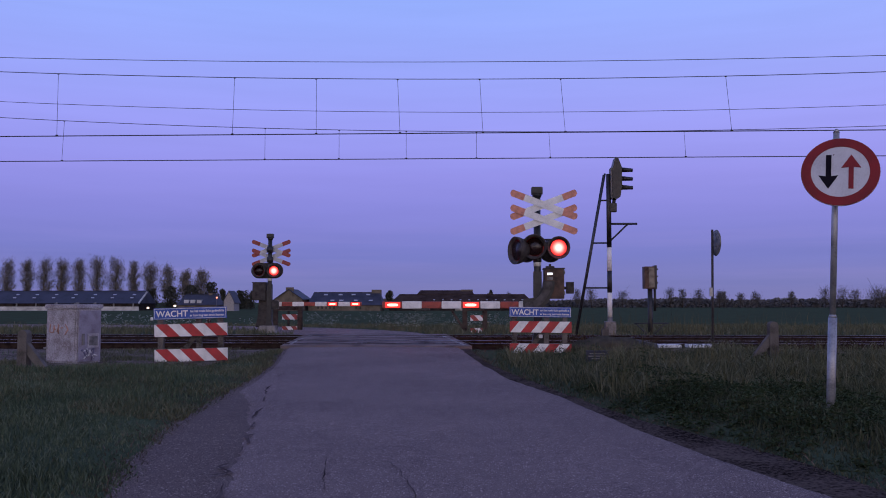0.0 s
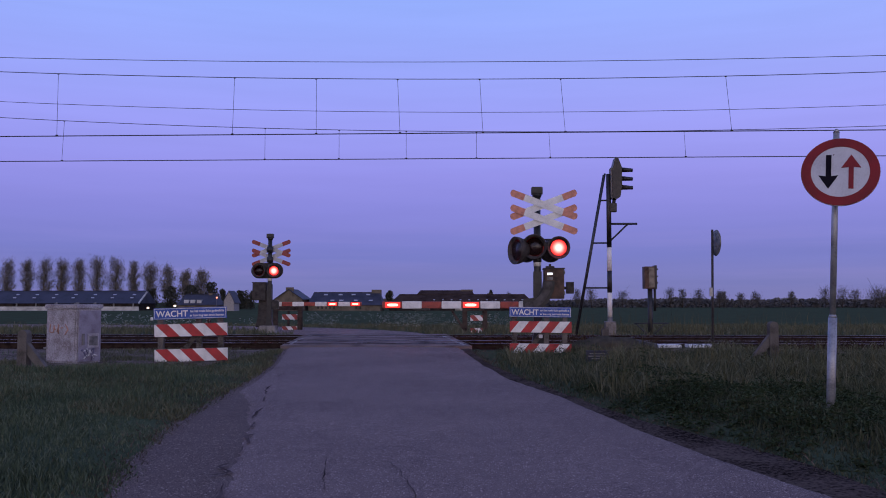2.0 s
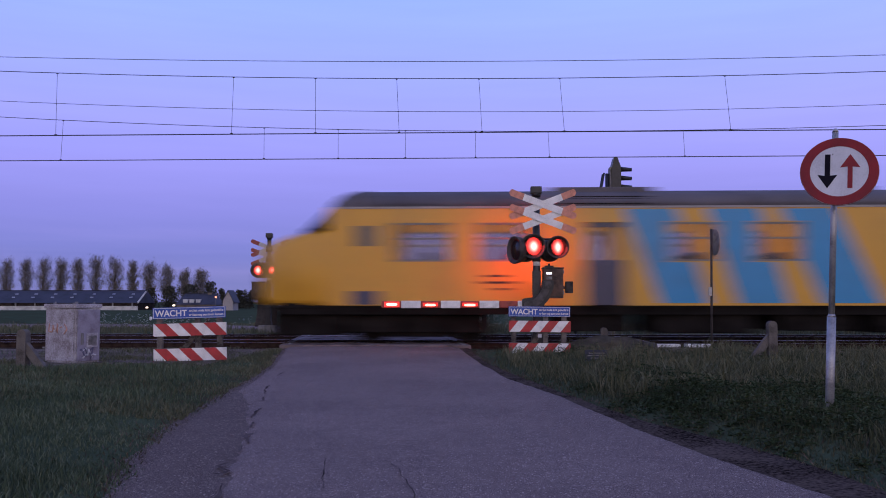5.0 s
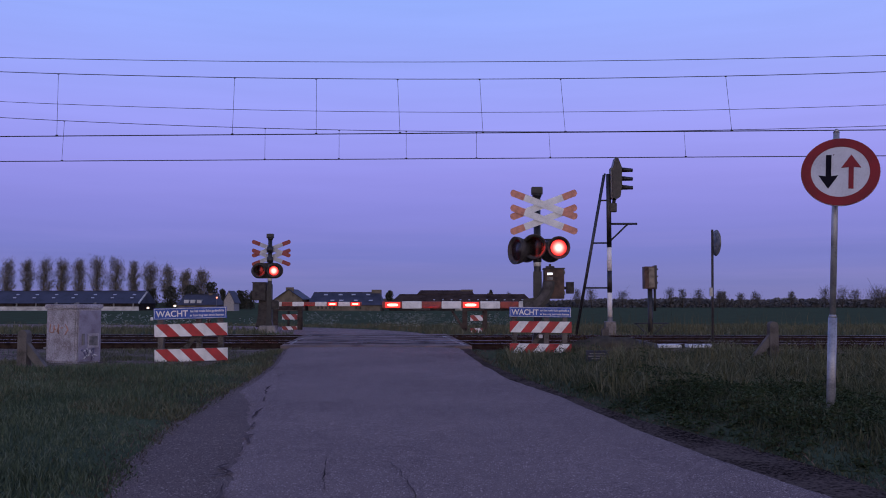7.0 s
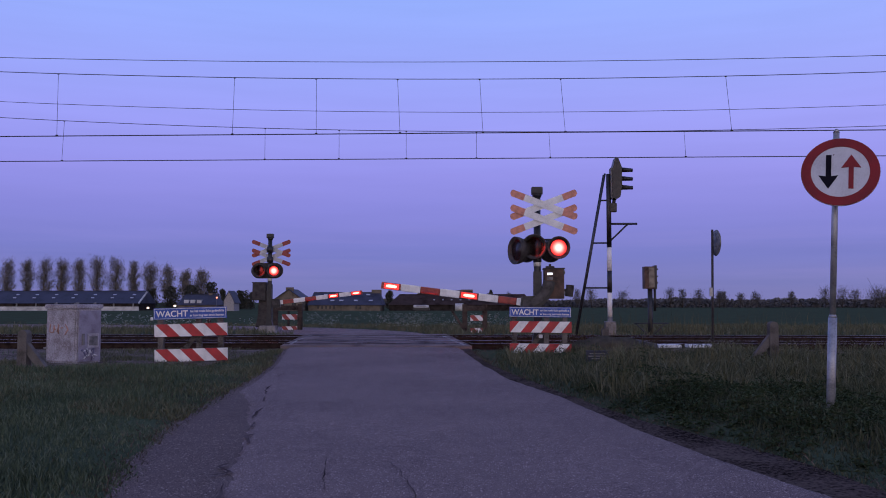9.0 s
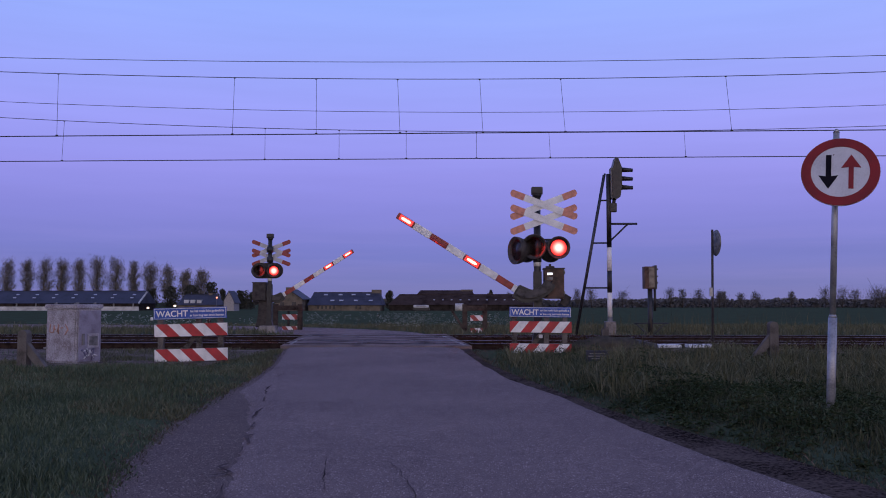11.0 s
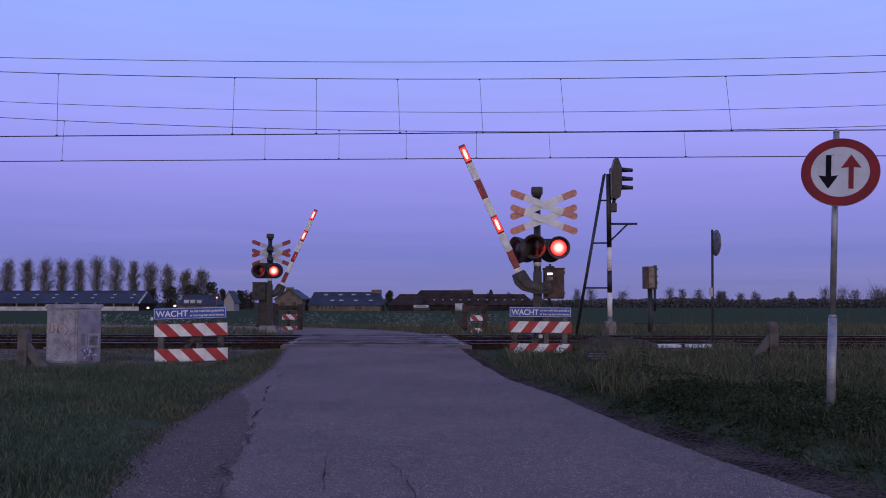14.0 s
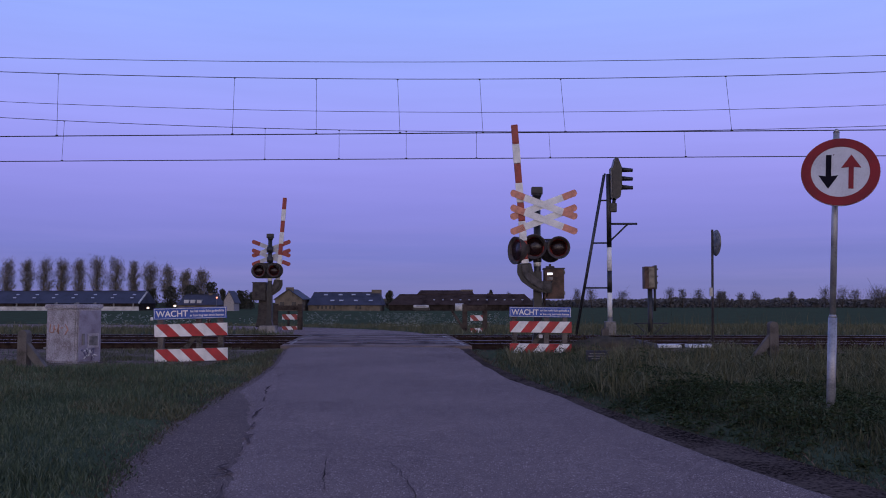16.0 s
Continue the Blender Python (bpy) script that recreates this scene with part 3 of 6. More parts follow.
def trackside(x0, x1, y0):
    """Thin spread of bare earth between the verge and the ballast."""
    xs, ys = np.arange(x0, x1, 0.3), np.arange(y0, 20.5, 0.24)
    verts = [(x, y, ground_z(x, y) + 0.014 - 0.05 * max(0, 1 - (y - y0) / 1.2) * (0.5 + noise.noise((x * 0.9, y, 1)))) for y in ys for x in xs]
    n = len(xs)
    faces = [(j * n + i, j * n + i + 1, (j + 1) * n + i + 1, (j + 1) * n + i) for j in range(len(ys) - 1) for i in range(n - 1)]
    raw("trackside_earth", verts, faces, DIRT, "bare brown earth beside the ballast", "earth", "structure", True)


trackside(-13.0, -4.3, 13.6)
trackside(0.9, 13.0, 17.0)


def tar_patch(pts, w, z=0.047):
    """A sealed crack in the asphalt, as a thin raised band of tar."""
    bm = bmesh.new()
    rnd = random.Random(int(abs(pts[0][0] * 100)))
    ps = []
    for (x0, y0), (x1, y1) in zip(pts, pts[1:]):
        n = max(2, int(math.hypot(x1 - x0, y1 - y0) / 0.12))
        ps += [(x0 + (x1 - x0) * k / n + rnd.uniform(-.02, .02), y0 + (y1 - y0) * k / n) for k in range(n)]
    vs = []
    for i, (x, y) in enumerate(ps):
        ww = w * rnd.uniform(0.25, 1.0)
        vs.append((bm.verts.new((x - ww, y, z)), bm.verts.new((x + ww, y, z))))
    for a, b in zip(vs, vs[1:]):
        bm.faces.new((a[0], a[1], b[1], b[0]))
    tagged(part("road_crack", bm, TAR), "dark cracked and sealed line in the asphalt", "road crack", "", "structure")


for crack, width in (([(-1.36, 4.5), (-1.46, 5.0), (-1.50, 5.30)], 0.014), ([(-1.62, 5.40), (-1.55, 5.52), (-1.68, 5.68), (-1.63, 5.9)], 0.026), ([(-1.70, 6.2), (-1.76, 6.6)], 0.012),
                     ([(-1.74, 6.62), (-1.82, 6.95), (-1.80, 7.2)], 0.024), ([(-1.92, 7.45), (-2.00, 7.9)], 0.016), ([(-2.06, 8.05), (-2.16, 8.5), (-2.18, 8.9)], 0.018),
                     ([(-2.32, 9.4), (-2.42, 9.9)], 0.014), ([(-2.46, 10.1), (-2.60, 10.8), (-2.66, 11.3)], 0.017), ([(-2.84, 12.5), (-2.94, 13.3)], 0.014)):
    tar_patch(crack, width, 0.033)
tar_patch([(-0.60, 5.85), (-0.53, 5.68), (-0.47, 5.47), (-0.41, 5.11), (-0.34, 4.82), (-0.30, 4.5)], 0.006)
tar_patch([(-1.00, 5.9), (-0.98, 5.6), (-0.90, 5.12), (-0.83, 4.8)], 0.006)
tar_patch([(-3.02, 14.75), (-2.6, 14.95), (-1.95, 15.42), (-1.45, 15.76)], 0.022, 0.046)
tar_patch([(-1.45, 15.76), (-0.9, 15.95), (-0.3, 16.0)], 0.012, 0.044)


def build_track(yc, name):
    tr = thing(name, "railway track of worn rails on concrete sleepers in brown ballast", "railway track", kind="structure")
    prof = [(-0.075, -0.17), (0.075, -0.17), (0.07, -0.155), (0.012, -0.14), (0.012, -0.045), (0.036, -0.035), (0.036, 0.0), (-0.036, 0.0),
            (-0.036, -0.035), (-0.012, -0.045), (-0.012, -0.14), (-0.07, -0.155)]
    for s in (-0.7535, 0.7535):
        bm = bmesh.new()
        a = [bm.verts.new((-230, yc + s + y, z + 0.075)) for y, z in prof]
        b = [bm.verts.new((460, yc + s + y, z + 0.075)) for y, z in prof]
        for i in range(len(prof)):
            f = bm.faces.new((a[i], b[i], b[(i + 1) % len(prof)], a[(i + 1) % len(prof)]))
            f.material_index = 1 if i == 6 else 0
        bmesh.ops.recalc_face_normals(bm, faces=bm.faces)
        part("rail", bm, [RUST, RAILTOP], tr)
    sm = boxm(-0.13, 0.13, -1.26, 1.26, -0.22, -0.10, bev=0.02)
    me = bpy.data.meshes.new("sleeper")
    sm.to_mesh(me)
    sm.free()
    me.materials.append(SLEEPER)
    for i in range(72):
        x = -21 + 0.6 * i
        if abs(x + 2.6 + (yc - 22.6) * .1) > 2.9:
            piece("sleeper", me, tr, pose(x, yc, random.uniform(-0.005, 0.005), 0, 0, random.uniform(-0.6, 0.6)))
    return tr


build_track(NEAR_TRACK, "track_near")
build_track(FAR_TRACK, "track_far")


def build_ballast():
    for x0, x1 in ((-240, -5.9), (0.95, 470)):
        bm = bmesh.new()
        prof = [(19.9, -0.45), (20.6, -0.16), (21.2, -0.13), (28.0, -0.13), (28.7, -0.16), (29.4, -0.45)]
        xs = sorted(set([x0, x1] + [x for x in np.arange(-24, 24, 0.5) if x0 < x < x1]))
        rows = [[bm.verts.new((x, y, z + 0.03 * noise.noise((x, y, 1)))) for y, z in prof] for x in xs]
        for a, b in zip(rows, rows[1:]):
            for i in range(len(prof) - 1):
                bm.faces.new((a[i], b[i], b[i + 1], a[i + 1]))
        bmesh.ops.recalc_face_normals(bm, faces=bm.faces)
        tagged(part("ballast", bm, BALLAST), "bed of dark brown ballast under the rails", "ballast", "", "structure")
    rng = np.random.default_rng(4)
    n = 9000
    verts, faces = [], []
    base = np.array([(1, 0, 0), (-1, 0, 0), (0, 1, 0), (0, -1, 0), (0, 0, 1), (0, 0, -1)], float)
    tri = [(0, 2, 4), (2, 1, 4), (1, 3, 4), (3, 0, 4), (2, 0, 5), (1, 2, 5), (3, 1, 5), (0, 3, 5)]
    for i in range(n):
        x, y = rng.uniform(-18, 15), rng.uniform(20.1, 29.0) if i % 2 else rng.uniform(20.0, 21.6)
        if -5.9 < x < 0.95:
            continue
        z = -0.13 - 0.33 * max(0, (20.6 - y) / 0.7) * (y < 20.6)
        s = rng.uniform(0.02, 0.045)
        k = len(verts)
        verts += [tuple(q) for q in base * s * rng.uniform(0.6, 1.4, (6, 3)) + (x, y, z)]
        faces += [(a + k, b + k, c + k) for a, b, c in tri]
    raw("ballast_stones", verts, faces, STONES, "loose brown ballast stones between the sleepers", "ballast stones")


build_ballast()


# ---- overhead wires ----
def parab(p):
    return np.polyfit([q[0] for q in p], [q[1] for q in p], 2)


def wire(y, fz, r, lo=-26.0, hi=24.0):
    return sweep([(x, y, fz(x)) for x in np.linspace(lo, hi, 40)], r)


def catenary(y, contact, mess, feeder, fy, drops, label):
    c = thing("overhead_line", label, "overhead line", group="overhead lines")
    qm, qf = parab(mess), parab(feeder)
    for nm, fz, yy, r in (("contact_wire", lambda x: contact, y, 0.014), ("messenger_wire", lambda x: np.polyval(qm, x), y, 0.0100),
                          ("feeder_wire", lambda x: np.polyval(qf, x), fy, 0.0082)):
        part(nm, wire(yy, fz, r), WIRE, c)
    for x0, x1 in drops:
        bm = tubem((x1, y, contact), (x0, y, np.polyval(qm, x0)), 0.0055, n=5)
        tube(bm, (x1 - 0.03, y, contact + 0.02), (x1 + 0.03, y, contact + 0.02), 0.016, n=6)
        tube(bm, (x0 - 0.025, y, np.polyval(qm, x0) - 0.01), (x0 + 0.025, y, np.polyval(qm, x0) - 0.01), 0.016, n=6)
        part("dropper", bm, WIRE, c)


catenary(NEAR_TRACK, 5.53, [(-12.8, 7.29), (-0.87, 6.97), (10.6, 7.05)], [(-12.81, 7.68), (-0.87, 7.43), (10.61, 7.48)], NEAR_TRACK,
         [(-6.42, -6.46), (-4.23, -4.22), (-2.07, -2.0), (0.10, 0.18), (2.22, 2.33), (6.5, 6.63), (-11.2, -11.2), (11.0, 11.1)],
         "dark copper contact and messenger wires over the near track")
catenary(FAR_TRACK, 5.52, [(-15.02, 6.92), (-1.02, 6.37), (12.43, 6.44)], [(-15.04, 7.43), (-1.02, 6.97), (12.43, 7.08)], FAR_TRACK,
         [(-12.95, -13.0), (-6.57, -6.57), (-4.25, -4.25), (-2.16, -2.16), (0.01, 0.01), (2.24, 2.28), (6.36, 6.4)],
         "dark copper contact and messenger wires over the far track")


# ---- crossing signal with barrier ----
def lamp_unit(parent, m, r=0.235, hood=True, core=None):
    """Round signal lamp facing -y: dish, hood and a lens disc that is lit on one face."""
    sh = part("lamp_housing", lathe([(0.20, 0.0), (0.20, r * 0.79), (0.03, r), (-0.05, r * 1.03), (-0.05, r * 0.98), (0.02, r * 0.75), (0.185, r * 0.75), (0.185, 0.0)]),
              DISHBLACK, parent, "round black signal lamp with a recessed lens", m)
    # tube added to rear lamps only to narrow their light, as a directional lens would
    if core:
        part("beam_limiter", lathe([(-0.05, r * 0.97), (-0.34, r * 0.90), (-0.34, r * 0.93), (-0.05, r * 1.0)]), DIRTYBLACK, sh)
    if hood:
        bm = bmesh.new()
        n = 16
        a = [math.pi * (0.02 + 0.96 * i / n) for i in range(n + 1)]
        for rr in (r * 0.80, r * 0.77):
            f0 = [bm.verts.new((rr * math.cos(t), 0.02, rr * math.sin(t))) for t in a]
            f1 = [bm.verts.new((rr * 0.96 * math.cos(t), -0.09 * (0.15 + 0.85 * math.sin(t)), rr * 0.96 * math.sin(t))) for t in a]
            for i in range(n):
                bm.faces.new((f0[i], f0[i + 1], f1[i + 1], f1[i]))
        part("hood", bm, DIRTYBLACK, sh)
    bm = lathe([(-0.010, 0.0), (-0.008, r * 0.3), (-0.004, r * 0.68)], mi=0)
    b2 = lathe([(-0.004, r * 0.68), (-0.001, r * 0.735)], mi=1)
    b3 = lathe([(-0.001, r * 0.735), (0.004, r * 0.735), (0.006, 0.0)], mi=2)
    for b in (b2, b3):
        me = bpy.data.meshes.new("tmp")
        b.to_mesh(me)
        b.free()
        bm.from_mesh(me)
        bpy.data.meshes.remove(me)
    lens = part("lens", bm, [core or LENSCORE, LENSBLOOM, LENSDARK], sh, "red lamp lens")
    lens.location = (0, 0.012, 0)
    return lens


def cross_boards(parent, x, y, z, s, red, back=False):
    """Two tiers of crossed white boards with red ends."""
    hw, drop, t = 0.70 * s, 0.27 * s, 0.072 * s
    mats = [WHITE if not back else SIGNWHITE, red]
    for k, zc in enumerate((z + 0.16 * s, z - 0.155 * s)):
        for sg in (1, -1):
            ln = math.hypot(hw, drop)
            bm = bmesh.new()
            e, j = ln, ln * 0.58
            cut = 0.045 * s
            poly(bm, [(-j, -t), (j, -t), (j, t), (-j, t)], 0.02, mi=0)
            for d in (1, -1):
                poly(bm, [(d * (j + .002), -t), (d * (e - cut), -t), (d * e, -t * 0.35), (d * e, t * 0.45), (d * (e - cut * .6), t), (d * (j + .002), t)], 0.02, mi=1)
            for bx in (-0.05, 0.05):
                tube(bm, (bx, -0.012, 0), (bx, 0, 0), 0.013, n=8, mi=0)
            part("cross_board", bm, mats, parent, "white cross board with red ends",
                 pose(x, y + (0.0 if sg > 0 else 0.028), zc, 0, sg * math.degrees(math.atan2(drop, hw)), 0))


def barrier_arm(parent, m, side, pole):
    """The arm in the plane x-z about its pivot; side -1 reaches towards -x."""
    arm = part("barrier_arm", boxm(-0.02, 0.02, -0.05, 0.03, -0.02, 0.02), DIRTYBLACK, parent, "red and white striped barrier arm", m)
    s = side
    off = -0.41
    bm = bmesh.new()
    pts = [(0.16, 0.10), (-0.08, 0.10), (-0.10, -0.10), (-0.22, -0.25), (-0.50, -0.29), (-0.50, -0.58), (-0.30, -0.60), (-0.12, -0.52), (0.06, -0.30), (0.16, -0.06)]
    poly(bm, [(-s * x, z) for x, z in pts], 0.13, Matrix.Translation((0, -0.12, 0)))
    bmesh.ops.bevel(bm, geom=list(bm.edges), offset=0.015, segments=2, affect="EDGES", material=0)
    part("bracket", bm, BLACK, arm, "curved grey-brown steel arm bracket")
    link = [(0.10, 0.07), (-0.02, 0.08), (-0.13, -0.16), (-0.28, -0.33), (-0.46, -0.37), (-0.46, -0.50), (-0.26, -0.49), (-0.08, -0.36), (0.05, -0.16), (0.12, -0.02)]
    bm = polym([(-s * x, z) for x, z in link], 0.05, Matrix.Translation((0, -0.175, 0)))
    bmesh.ops.bevel(bm, geom=list(bm.edges), offset=0.012, segments=2, affect="EDGES", material=0)
    tube(bm, (0, -0.20, 0), (0, -0.12, 0), 0.085, n=18)
    tube(bm, (0, -0.22, 0), (0, -0.20, 0), 0.035, n=8)
    part("link", bm, LINKGREY, arm, "worn grey steel link with a hub bolt")
    # bands: x from pivot, tip at 3.46
    r = 0.078
    w = [(0.48, 0.59, WHITE), (0.59, 0.98, ARMRED), (0.98, 1.40, WHITE), (1.40, 1.80, ARMRED), (1.80, 2.22, WHITE), (2.22, 2.64, ARMRED), (2.64, 3.06, WHITE), (3.06, 3.48, ARMRED)]
    for a, b, k in w:
        h = r * (1.0 if k is WHITE else 0.93)
        part("band", boxm(min(s * a, s * b) + .001, max(s * a, s * b) - .001, -0.032, 0.032, off - h, off + h, bev=0.02), k, arm)
    lights = []
    for a, b in ((3.09, 3.42), (2.27, 2.60), (1.43, 1.77)):
        c = s * (a + b) / 2
        hl = (b - a) / 2
        bm = boxm(-hl, hl, -0.012, 0.0, -0.066, 0.066, mi=2, bev=0.008)
        # red emissive plate imitates the halo spreading from the lamp core
        box(bm, -hl * 0.97, hl * 0.97, -0.016, -0.010, -0.058, 0.058, mi=1, bev=0.002)
        poly(bm, [(hl * 0.70 * math.copysign(abs(math.cos(a)) ** 0.5, math.cos(a)), 0.030 * math.copysign(abs(math.sin(a)) ** 0.7, math.sin(a)))
                  for a in [math.pi * (2 * k + 1) / 20 for k in range(20)]], 0.008, Matrix.Translation((0, -0.024, 0)), mi=0)
        lt = part("arm_light", bm, [ARMCORE, ARMHALO, ARMRED], arm, "red warning light on the barrier arm")
        lt.location = (c, -0.036, off)
        lights.append(lt)
        bm = boxm(-hl * 0.7, hl * 0.7, 0.002, 0.010, -0.025, 0.025, mi=0)
        box(bm, -hl, hl, -0.002, 0.002, -0.04, 0.04, mi=1)
        rear = part("arm_light", bm, [REARARM, ARMRED], arm, "red warning light on the barrier arm")
        rear.location = (c, 0.034, off)
        lights.append(rear)
    return arm, lights


def signal_post(x, y, side, red, near):
    th = thing("crossing_signal", "black crossing signal with crossed boards, red lamps and half barrier" if near else
               "crossing signal across the track with half barrier, seen from behind", "crossing signal", pose(x, y, 0), "crossing signals")
    bm = tubem((0, 0, -0.1), (0, 0, 3.34), 0.075, n=16)
    tube(bm, (0, 0, 1.95), (0, 0, 2.05), 0.09, n=16)
    part("post", bm, BLACK, th)
    part("post_band", tubem((0, 0, 1.86), (0, 0, 2.02), 0.082, n=16), WHITE, th, "white band on the post")
    bm = tubem((0, 0, 3.34), (0, 0, 3.42), 0.09, 0.11, n=12)
    box(bm, -0.12, 0.12, -0.11, 0.11, 3.40, 3.56, bev=0.03)
    part("bell", bm, BLACK, th, "black warning bell box")
    part("foot", boxm(-0.30, 0.26, -0.26, 0.22, -0.3, 0.10 if near else 0.26, bev=0.03), FOOTING, th, "concrete foot")
    lenses = []
    yo = -0.16
    if near:
        cross_boards(th, 0.13, -0.20, 3.0, 1.0, red)
        part("bracket", tubem((-0.35, -0.03, 2.43), (0.45, -0.03, 2.43), 0.02, n=8), BLACK, th)
        lenses.append(lamp_unit(th, pose(0.44, yo, 2.25)))
        lenses.append(lamp_unit(th, pose(-0.07, yo, 2.27, 0, 0, -14), r=0.26))
        lamp_unit(th, pose(-0.44, yo + 0.14, 2.2, 0, 0, -62), r=0.29, hood=False).matrix_basis = pose(0, 0.012, 0, 0, 0, 180)
        lenses.append(lamp_unit(th, pose(0.30, 0.18, 2.20, 0, 0, 180), r=0.24, hood=False, core=REARCORE))
        lenses.append(lamp_unit(th, pose(-0.22, 0.18, 2.20, 0, 0, 180), r=0.24, hood=False, core=REARCORE))
    else:
        cross_boards(th, 0.0, 0.14, 2.87, 1.0, red, True)
        lenses.append(lamp_unit(th, pose(0.17, yo + 0.02, 2.22), r=0.23))
        lenses.append(lamp_unit(th, pose(-0.37, yo + 0.02, 2.22), r=0.23))
        arc = [math.pi * k / 12 for k in range(13)]
        bm = polym([(0.20 + 0.29 * math.sin(a), 2.23 + 0.28 * math.cos(a)) for a in arc] + [(-0.38 - 0.29 * math.sin(a), 2.23 - 0.28 * math.cos(a)) for a in arc], 0.03, Matrix.Translation((-0.02, 0.03, 0)))
        part("backplate", bm, DIRTYBLACK, th)
    # machine box that turns the arm
    px, pz = (0.18, 1.45) if near else (-0.18, 1.44)
    s = -side
    bx0, bx1 = (0.14, 0.56) if near else (-0.60, -0.12)
    bm = boxm(bx0, bx1, -0.12, 0.30, pz - 0.28, pz + 0.36, bev=0.03)
    mb = part("machine_box", bm, BROWNBOX if near else DIRTYBLACK, th, "weathered brown barrier machine box")
    part("machine_lid", boxm(bx0 - 0.015, bx1 + 0.015, -0.135, 0.315, pz + 0.345, pz + 0.375, bev=0.01), DIRTYBLACK, mb)
    if near:
        part("status_lamp", boxm(0.20, 0.31, -0.135, -0.118, pz + 0.225, pz + 0.27), LED, mb, "small white status lamp")
        part("label_plate", boxm(0.20, 0.32, -0.128, -0.119, pz + 0.12, pz + 0.18), DULLSTEEL, mb)
        part("cable", tubem((0.30, -0.13, pz + 0.1), (0.18, -0.14, pz - 0.25), 0.012, n=6), BLACK, mb)
    bm = polym([(-0.15, 0.1), (0.15, 0.1), (0.09, 0.45), (0.085, pz + 0.3), (-0.085, pz + 0.3), (-0.09, 0.45)], 0.18, Matrix.Translation((0, -0.08, 0)))
    part("pedestal", bm, BLACK, th)
    if not near:
        bm = polym([(-0.46, 0.2), (0.12, 0.2), (0.06, 0.6), (0.04, 1.3), (-0.34, 1.3), (-0.38, 0.6)], 0.2, Matrix.Translation((-0.05, 0.0, 0)))
        bmesh.ops.bevel(bm, geom=list(bm.edges), offset=0.02, segments=2, affect="EDGES", material=0)
        part("machine_stand", bm, DIRTYBLACK, th, "broad dark steel stand under the barrier machine")
        for z in (2.62, 2.98):
            part("board_clamp", tubem((0, 0, z - 0.10), (0, 0, z + 0.10), 0.115, n=14), BLACK, th)
    else:
        bm = boxm(0.18, 0.36, -0.05, 0.10, pz + 0.372, pz + 0.415, bev=0.01)
        tube(bm, (0.27, 0.02, pz + 0.40), (0.27, 0.02, pz + 0.46), 0.028, n=10)
        part("lid_latch", bm, DIRTYBLACK, mb)
        for z in (pz - 0.20, pz + 0.24):
            part("hinge", boxm(0.545, 0.575, -0.13, -0.06, z, z + 0.08, bev=0.006), DULLSTEEL, mb)
        part("door_seam", boxm(0.165, 0.54, -0.126, -0.1205, pz - 0.245, pz - 0.235), BLACK, mb)
    arm_pose = (px, -0.14 if near else 0.14, pz)
    arm, lights = barrier_arm(th, pose(*arm_pose), side, near)
    # counterweight beyond the pivot
    bm = boxm(min(s * 0.05, s * 0.5), max(s * 0.05, s * 0.5), 0.24, 0.28, -0.08, -0.02, bev=0.01)
    box(bm, min(s * 0.44, s * 0.60), max(s * 0.44, s * 0.60), 0.18, 0.34, -0.17, 0.08, bev=0.015)
    part("counterweight", bm, DIRTYBLACK, arm, "steel counterweight")
    return th, arm, arm_pose, lights, lenses


NEAR_SIG = signal_post(1.30, 18.6, -1, SALMON, True)
FAR_SIG = signal_post(-7.42, 31.0, 1, FARRED, False)


# ---- warning fences with the notice ----
def striped_board(parent, w, h, slant, m, red, period, phase=0.0):
    """A board of slanting red and white bands, each band its own mesh."""
    part("board_backing", boxm(0, w, 0.004, 0.024, 0, h, bev=0.003), GREYSTEEL, parent, m=m)
    k = 0
    x = -abs(slant) - period + phase
    while x < w + abs(slant):
        pts = []
        a = [(x, 0), (x + period / 2, 0), (x + period / 2 + slant, h), (x + slant, h)]
        # clip to 0..w
        def clip(ps, lim, keep_greater):
            out = []
            for i in range(len(ps)):
                p, q = ps[i - 1], ps[i]
                ip, iq = (p[0] >= lim) == keep_greater or p[0] == lim, (q[0] >= lim) == keep_greater or q[0] == lim
                if ip != iq:
                    t = (lim - p[0]) / (q[0] - p[0])
                    out.append((lim, p[1] + t * (q[1] - p[1])))
                if iq:
                    out.append(q)
            return out
        for j, (pp, colour) in enumerate(((a, WHITE), ([(u + period / 2, v) for u, v in a], red))):
            pts = clip(clip(pp, 0, True), w, False)
            if len(pts) >= 3:
                part("stripe", polym(pts, 0.006), colour, parent, m=m @ Matrix.Translation((0, -0.003, 0)))
        x += period
        k += 1


